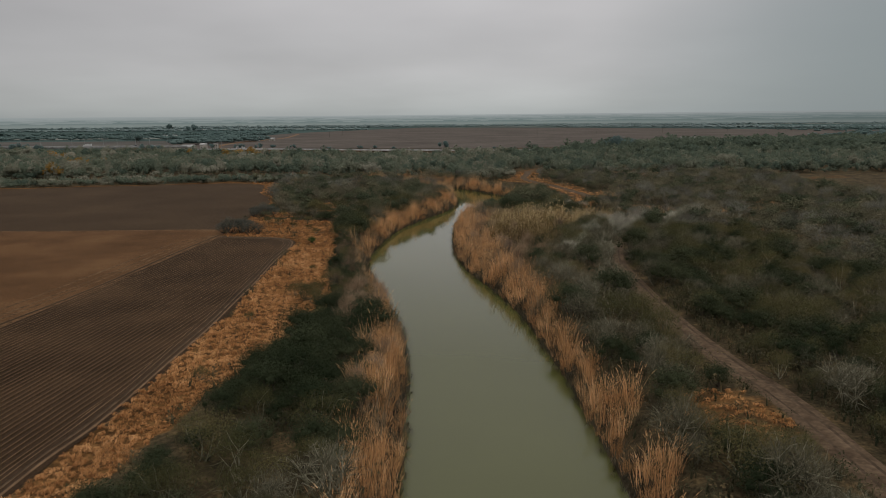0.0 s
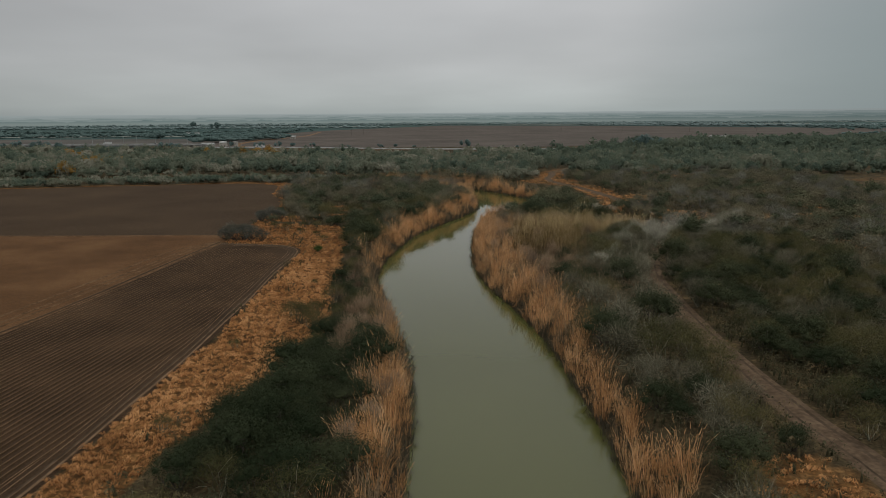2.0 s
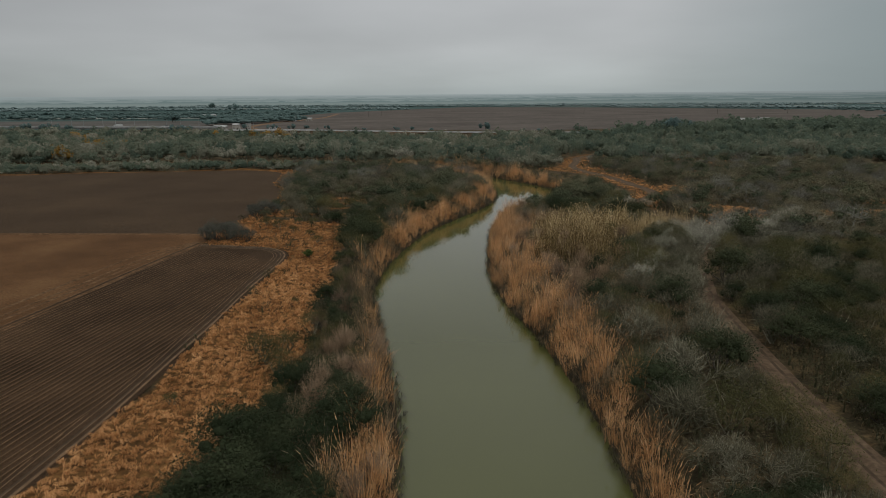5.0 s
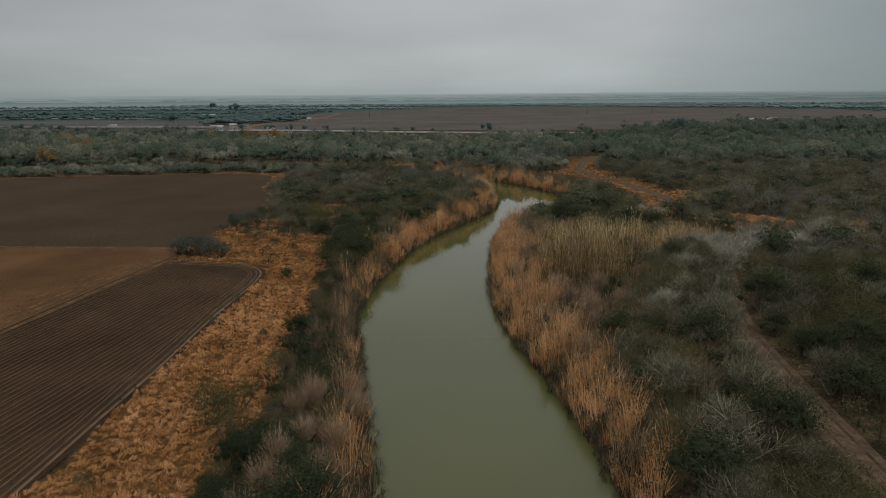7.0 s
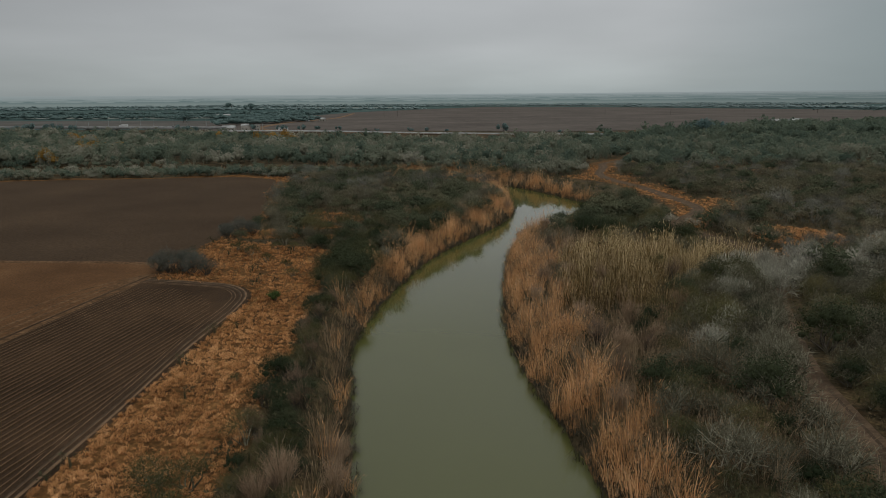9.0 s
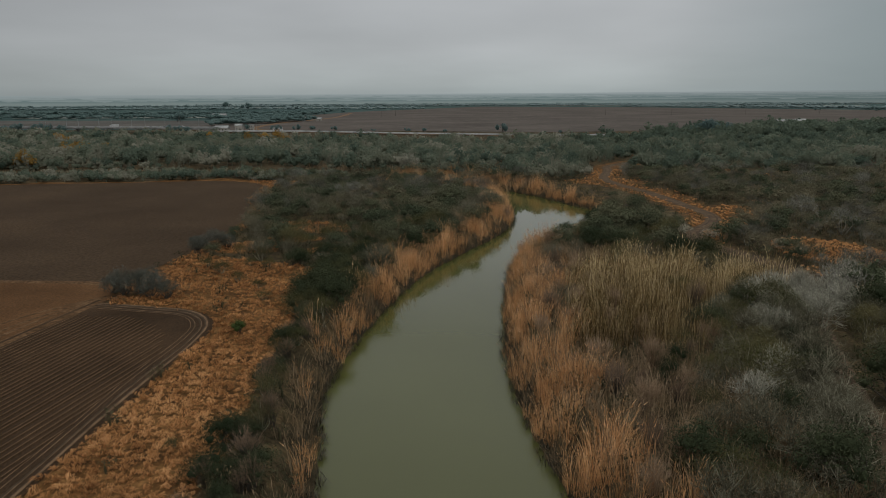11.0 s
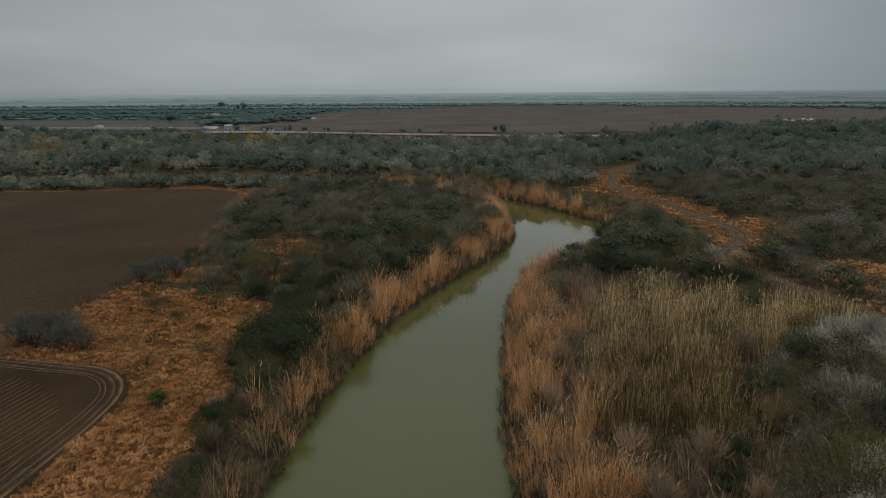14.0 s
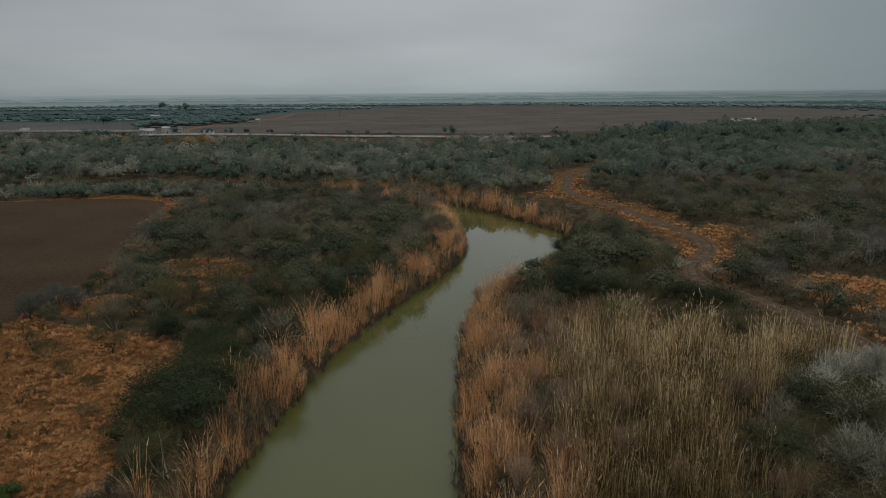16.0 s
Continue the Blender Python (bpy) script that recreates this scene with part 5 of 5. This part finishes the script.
def yellow_trees():
    variants = []
    for k in range(3):
        rs = np.random.RandomState(1110 + k)
        wood = tubes([x for x in grow(rs, 7.0, stems=2, kids=(4, 3), lean=0.4, radius=0.14) if x[2] < 3])
        variants.append((wood, dome(1100 + k, 340, 0.62, 7.0, wide=0.85, heart=0.5, mid=0.5)))
    thing_row("autumn_tree", variants, yellow, "yellow-orange autumn tree in the grey woodland", "tree", "autumn trees", M_BARK, M_YELLOW, 1120)


yellow_trees()

# ---------------------------------------------------------------- horizon


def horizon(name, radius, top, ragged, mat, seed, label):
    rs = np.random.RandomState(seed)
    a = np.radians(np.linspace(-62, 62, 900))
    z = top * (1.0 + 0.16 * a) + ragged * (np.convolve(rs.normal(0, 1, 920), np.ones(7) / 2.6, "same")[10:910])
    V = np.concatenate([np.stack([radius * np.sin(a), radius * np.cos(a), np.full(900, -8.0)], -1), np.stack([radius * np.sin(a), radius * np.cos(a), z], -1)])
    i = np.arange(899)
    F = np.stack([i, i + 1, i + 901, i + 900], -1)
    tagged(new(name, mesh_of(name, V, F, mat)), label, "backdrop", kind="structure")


# glowing strips painted as tree lines and fields, paler with distance for haze
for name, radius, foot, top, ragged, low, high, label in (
        ("backdrop_first", 4600, 12, 30, 2.2, (0.170, 0.205, 0.200), (0.120, 0.160, 0.160), "backdrop of dim teal woods with haze painted in"),
        ("backdrop_second", 4660, 30, 42, 1.7, (0.195, 0.232, 0.232), (0.145, 0.188, 0.190), "backdrop of tree line and pasture with haze painted in"),
        ("backdrop_third", 4720, 42, 51, 1.4, (0.220, 0.255, 0.257), (0.175, 0.217, 0.220), "backdrop of distant tree line below the horizon, haze painted in"),
        ("backdrop_fourth", 4790, 51, 59, 1.0, (0.240, 0.275, 0.280), (0.205, 0.245, 0.250), "backdrop of tree line close to the horizon, paled by painted haze"),
        ("backdrop_last", 4880, 59, 70, 0.3, (0.250, 0.285, 0.290), (0.288, 0.323, 0.330), "backdrop of the plain at the horizon in painted blue-grey haze")):
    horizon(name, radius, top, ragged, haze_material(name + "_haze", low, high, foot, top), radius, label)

# ---------------------------------------------------------------- highway, bridge and buildings beyond the woods


def box(bm, x0, x1, y0, y1, z0, z1, bevel=0.0):
    r = bmesh.ops.create_cube(bm, size=1.0)
    for v in r["verts"]:
        v.co = Vector(((x0 + x1) / 2 + v.co.x * (x1 - x0), (y0 + y1) / 2 + v.co.y * (y1 - y0), (z0 + z1) / 2 + v.co.z * (z1 - z0)))
    if bevel:
        edges = list({e for v in r["verts"] for e in v.link_edges})
        bmesh.ops.bevel(bm, geom=edges, offset=bevel, segments=1, affect="EDGES")
    return bm


def box_part(name, dims, mat, parent, label="", bevel=0.0):
    return part(name, box(bmesh.new(), *dims, bevel), mat, parent, label)


def build_bridge():
    """A long concrete road bridge on hammerhead piers."""
    top = tagged(new("road_bridge"), "long pale concrete road bridge on piers above the woods", "bridge")
    top.matrix_basis = pose(-312, 842, 0, 0, 0, 180 - 3)
    box_part("deck", (0, 330, -7, 7, 5.0, 5.7), M_CONCRETE, top)
    box_part("roadway", (0, 330, -6.4, 6.4, 5.7, 5.76), M_ASPHALT, top, "dark asphalt roadway")
    for y in (-6.9, 6.5):
        box_part("parapet", (0, 330, y, y + 0.4, 5.7, 6.6), M_CONCRETE, top, bevel=0.08)
    for k in range(5):
        box_part("girder", (0, 330, -5.6 + k * 2.7, -5.0 + k * 2.7, 3.9, 5.0), M_CONCRETE, top)
    for k in range(9):
        x = 18 + k * 37
        pier = box_part("pier", (x - 0.7, x + 0.7, -1.6, 1.6, -1.0, 3.0), M_CONCRETE, top, bevel=0.2)
        box_part("pier_cap", (x - 0.9, x + 0.9, -6.0, 6.0, 3.0, 3.9), M_CONCRETE, pier, bevel=0.15)


build_bridge()

HIGHWAY = smooth_line([(-318, 846), (-275, 858), (-198, 846), (-105, 812), (-28, 792), (60, 775), (180, 790)], 12.0)
ribbon("highway", HIGHWAY, [(-9, -0.2, 0), (-5.5, 0.5, 0), (-5.4, 0.55, 1), (5.4, 0.55, 1), (5.5, 0.5, 0), (9, -0.2, 0)], [M_TRACK, M_ASPHALT], 0.6, "grey asphalt highway on a low bank", "highway")
ribbon("crash_barrier", HIGHWAY[:-6] + [0, -6.0], [(-0.3, -0.8, 0), (-0.15, 1.35, 0), (0.15, 1.35, 0), (0.3, -0.8, 0)], [M_CONCRETE], 1.1, "pale concrete crash barrier along the highway", "barrier")
ribbon("side_road", smooth_line([(-255, 872), (-300, 930), (-322, 1000), (-338, 1143), (-330, 1285), (-331, 1475), (-387, 1870)], 20.0), [(-5, -0.1, 0), (-3.4, 0.35, 0), (3.4, 0.35, 0), (5, -0.1, 0)],
       [M_CREST], 0.4, "pale dirt road leading into the plain", "road")


def build_lamp():
    """A twin-arm highway lamp: tapered pole, curved arms, lamp heads."""
    top = tagged(new("street_lamp"), "tall grey street lamp with a curved arm beside the bridge", "street lamp", "bridge lamps")
    bm = bmesh.new()
    bmesh.ops.create_cone(bm, segments=8, radius1=0.22, radius2=0.12, depth=11.0, cap_ends=True, matrix=pose(0, 0, 5.5))
    part("pole", bm, M_STEEL, top)
    bm = bmesh.new()
    prev = None
    for i in range(6):
        s = i / 5
        y, z = 2.6 * s, 11.0 + 1.5 * math.sin(s * 1.5)
        ring = [bm.verts.new((0.09 * math.cos(a), y, z + 0.09 * math.sin(a))) for a in (0, 1.57, 3.14, 4.71)]
        if prev:
            for j in range(4):
                bm.faces.new((prev[j], prev[(j + 1) % 4], ring[(j + 1) % 4], ring[j]))
        prev = ring
    part("arm", bm, M_STEEL, top)
    box_part("lamp_head", (-0.18, 0.18, 2.4, 3.3, 12.42, 12.62), M_STEEL, top, bevel=0.05)
    return top


lamp_spots = [(-312, 835), (-352, 837), (-392, 839), (-432, 841), (-472, 843), (-512, 845), (-335, 849), (-375, 851), (-415, 853), (-455, 855), (-495, 857), (-270, 850)]
lamp = build_lamp()
for i, (x, y) in enumerate(lamp_spots):
    place = pose(x, y, 5.2 if x < -314 else 1.0, 0, 0, 0 if y < 846 else 180)
    if i == 0:
        first_place = place
    else:
        copy_thing(lamp, place)
lamp.matrix_basis = first_place


def build_house(x, y, w, d, h, turn, label, storeys=1, gable=False, wall=M_PLASTER):
    top = tagged(new("building"), label, "building", "border buildings")
    top.matrix_basis = pose(x, y, 0.3, 0, 0, turn)
    box_part("wall", (-w / 2, w / 2, -d / 2, d / 2, -0.5, h), wall, top)
    if gable:
        bm = bmesh.new()
        o = 0.5
        pts = [(-w / 2 - o, -d / 2 - o, h), (w / 2 + o, -d / 2 - o, h), (w / 2 + o, d / 2 + o, h), (-w / 2 - o, d / 2 + o, h), (-w / 2 - o, 0, h + d * 0.28), (w / 2 + o, 0, h + d * 0.28)]
        vs = [bm.verts.new(p) for p in pts]
        for f in ((0, 1, 5, 4), (2, 3, 4, 5), (0, 4, 3), (1, 2, 5), (3, 2, 1, 0)):
            bm.faces.new([vs[i] for i in f])
        part("roof", bm, M_CONCRETE, top, "pale sheet roof")
    else:
        box_part("roof", (-w / 2 - 0.3, w / 2 + 0.3, -d / 2 - 0.3, d / 2 + 0.3, h, h + 0.5), M_CONCRETE, top, "flat concrete roof", bevel=0.05)
    n = max(2, int(w / 3.5))
    for s in range(storeys):
        for k in range(n):
            cx = -w / 2 + (k + 0.5) * w / n
            if s == 0 and k == n // 2:
                door = box_part("door", (cx - 0.6, cx + 0.6, -d / 2 - 0.08, -d / 2 + 0.05, 0.0, 2.1), M_BARK_DARK, top, "dark door")
                continue
            z = 1.0 + s * 3.0
            win = box_part("window", (cx - 0.75, cx + 0.75, -d / 2 - 0.07, -d / 2 + 0.05, z, z + 1.3), M_WHITE, top)
            box_part("pane", (cx - 0.65, cx + 0.65, -d / 2 - 0.11, -d / 2, z + 0.1, z + 1.2), M_GLASS, win, "dark window pane")


build_house(-323, 884, 15, 9, 3.6, 4, "low cream customs building beside the bridge", gable=True)
build_house(-309, 900, 8, 7, 5.6, 4, "small cream building with pitched roof beside the bridge", storeys=1, gable=True)
build_house(-288, 884, 5, 6, 7.2, 4, "square pale plaster tower by the highway", storeys=2)
build_house(-257, 884, 10, 6, 3.2, 2, "small white flat-roofed roadside hut", wall=M_WHITE)
build_house(-332, 1235, 14, 9, 4.0, 0, "white farm shed at the edge of the far field", gable=True, wall=M_WHITE)
build_house(-306, 1250, 9, 8, 3.5, 0, "grey farm shed at the edge of the far field", gable=True)
build_house(366, 1045, 22, 9, 5.0, 0, "pale cream farm shed beyond the eastern woods", gable=True)
build_house(402, 1085, 14, 9, 4.5, 0, "white farm shed beyond the eastern woods", gable=True, wall=M_WHITE)
build_house(-640, 1640, 30, 8, 2.4, 3, "long low grey barn beside dark tree on the plain", gable=True, wall=M_CONCRETE)


def build_vehicle(x, y, z, turn, length, height, label, name):
    """A far vehicle: body, cab with windows, four wheels."""
    top = tagged(new(name), label, "vehicle", "bridge traffic")
    top.matrix_basis = pose(x, y, z, 0, 0, turn)
    if height > 2:
        box_part("cargo_box", (-length / 2, length / 2 - 2.4, -1.2, 1.2, 0.9, height), M_WHITE, top, bevel=0.08)
        cab = box_part("cab", (length / 2 - 2.2, length / 2, -1.15, 1.15, 0.6, height - 0.9), M_WHITE, top, bevel=0.25)
        box_part("windscreen", (length / 2 - 0.4, length / 2 + 0.02, -1.0, 1.0, height - 1.9, height - 1.2), M_GLASS, cab)
    else:
        body = box_part("body", (-length / 2, length / 2, -0.88, 0.88, 0.35, 0.95), M_WHITE, top, bevel=0.15)
        box_part("cabin", (-length * 0.32, length * 0.2, -0.78, 0.78, 0.95, height), M_GLASS, body, "dark glazed cabin", bevel=0.2)
        box_part("roof_panel", (-length * 0.25, length * 0.12, -0.7, 0.7, height - 0.04, height + 0.03), M_WHITE, body, bevel=0.02)
    for sx in (-0.32, 0.32):
        for sy in (-0.85, 0.85):
            bm = bmesh.new()
            bmesh.ops.create_cone(bm, segments=12, radius1=0.36, radius2=0.36, depth=0.24, cap_ends=True, matrix=pose(sx * length, sy, 0.36, 90, 0, 0))
            part("wheel", bm, M_TYRE, top)


build_vehicle(-372, 843, 5.77, 177, 5.0, 1.9, "white van parked on the bridge", "van")
build_vehicle(-388, 843, 5.77, 177, 4.6, 1.5, "white car on the bridge", "car")
build_vehicle(-378, 849, 5.77, 177, 4.6, 1.5, "white car on the bridge", "car")
build_vehicle(-430, 843, 5.77, 177, 10.0, 3.6, "white box truck on the bridge", "truck")
build_vehicle(-354, 849, 5.77, -3, 5.2, 1.9, "white van on the bridge", "van")


def build_poles():
    top = tagged(new("utility_pole"), "thin wooden utility pole in the ploughed field", "utility pole", "field poles")
    bm = bmesh.new()
    bmesh.ops.create_cone(bm, segments=7, radius1=0.3, radius2=0.2, depth=12.0, cap_ends=True, matrix=pose(0, 0, 6.0))
    part("post", bm, M_BARK_DARK, top)
    box_part("crossarm", (-1.6, 1.6, -0.12, 0.12, 10.8, 11.1), M_BARK_DARK, top)
    for x, y in ((360, 1640), (520, 1660), (690, 1700), (-240, 1480), (-225, 1560)):
        copy_thing(top, pose(x, y, 0.2))
    top.matrix_basis = pose(215, 1600, 0.2)


build_poles()


def tall_trees():
    """Single rounded trees that stand out on the plain and along the highway."""
    spots = [(180, 715, 2.0), (172, 722, 1.6), (190, 724, 1.6), (164, 712, 1.2), (2, 800, 1.2), (-526, 1196, 2.0), (-518, 1192, 1.5), (-250, 862, 0.8), (-228, 866, 0.9), (-214, 872, 0.9), (-186, 868, 0.75), (-100, 838, 0.6),
             (-82, 836, 0.7), (-60, 832, 0.5), (-140, 855, 0.5), (60, 812, 0.6), (-290, 880, 0.9), (-263, 888, 0.8), (205, 735, 1.3), (225, 745, 1.2), (-820, 2300, 3.2), (-1050, 2700, 3.2), (-345, 800, 1.1), (-335, 806, 1.2), (-326, 800, 1.0), (-470, 812, 1.2), (-485, 806, 1.3), (-500, 812, 1.2), (-520, 806, 1.3), (-540, 812, 1.2)]
    variants = []
    for k in range(3):
        v, f = dome(1200 + k, 420, 0.8, 8.0, wide=0.8, low=0.12, heart=0.6)
        rs = np.random.RandomState(1230 + k)
        wood = tubes([x for x in grow(rs, 8.0, stems=1, kids=(5, 3), lean=0.1, radius=0.25) if x[2] < 3])
        variants.append((wood, (v, f)))
    # crowns share the far tree colour with its painted haze
    thing_row("round_tree", variants, spots, "dark round-crowned tree standing out on the plain, tinted teal for haze", "tree", "plain trees", M_BARK_DARK, M_FARWOOD, 1240)


tall_trees()
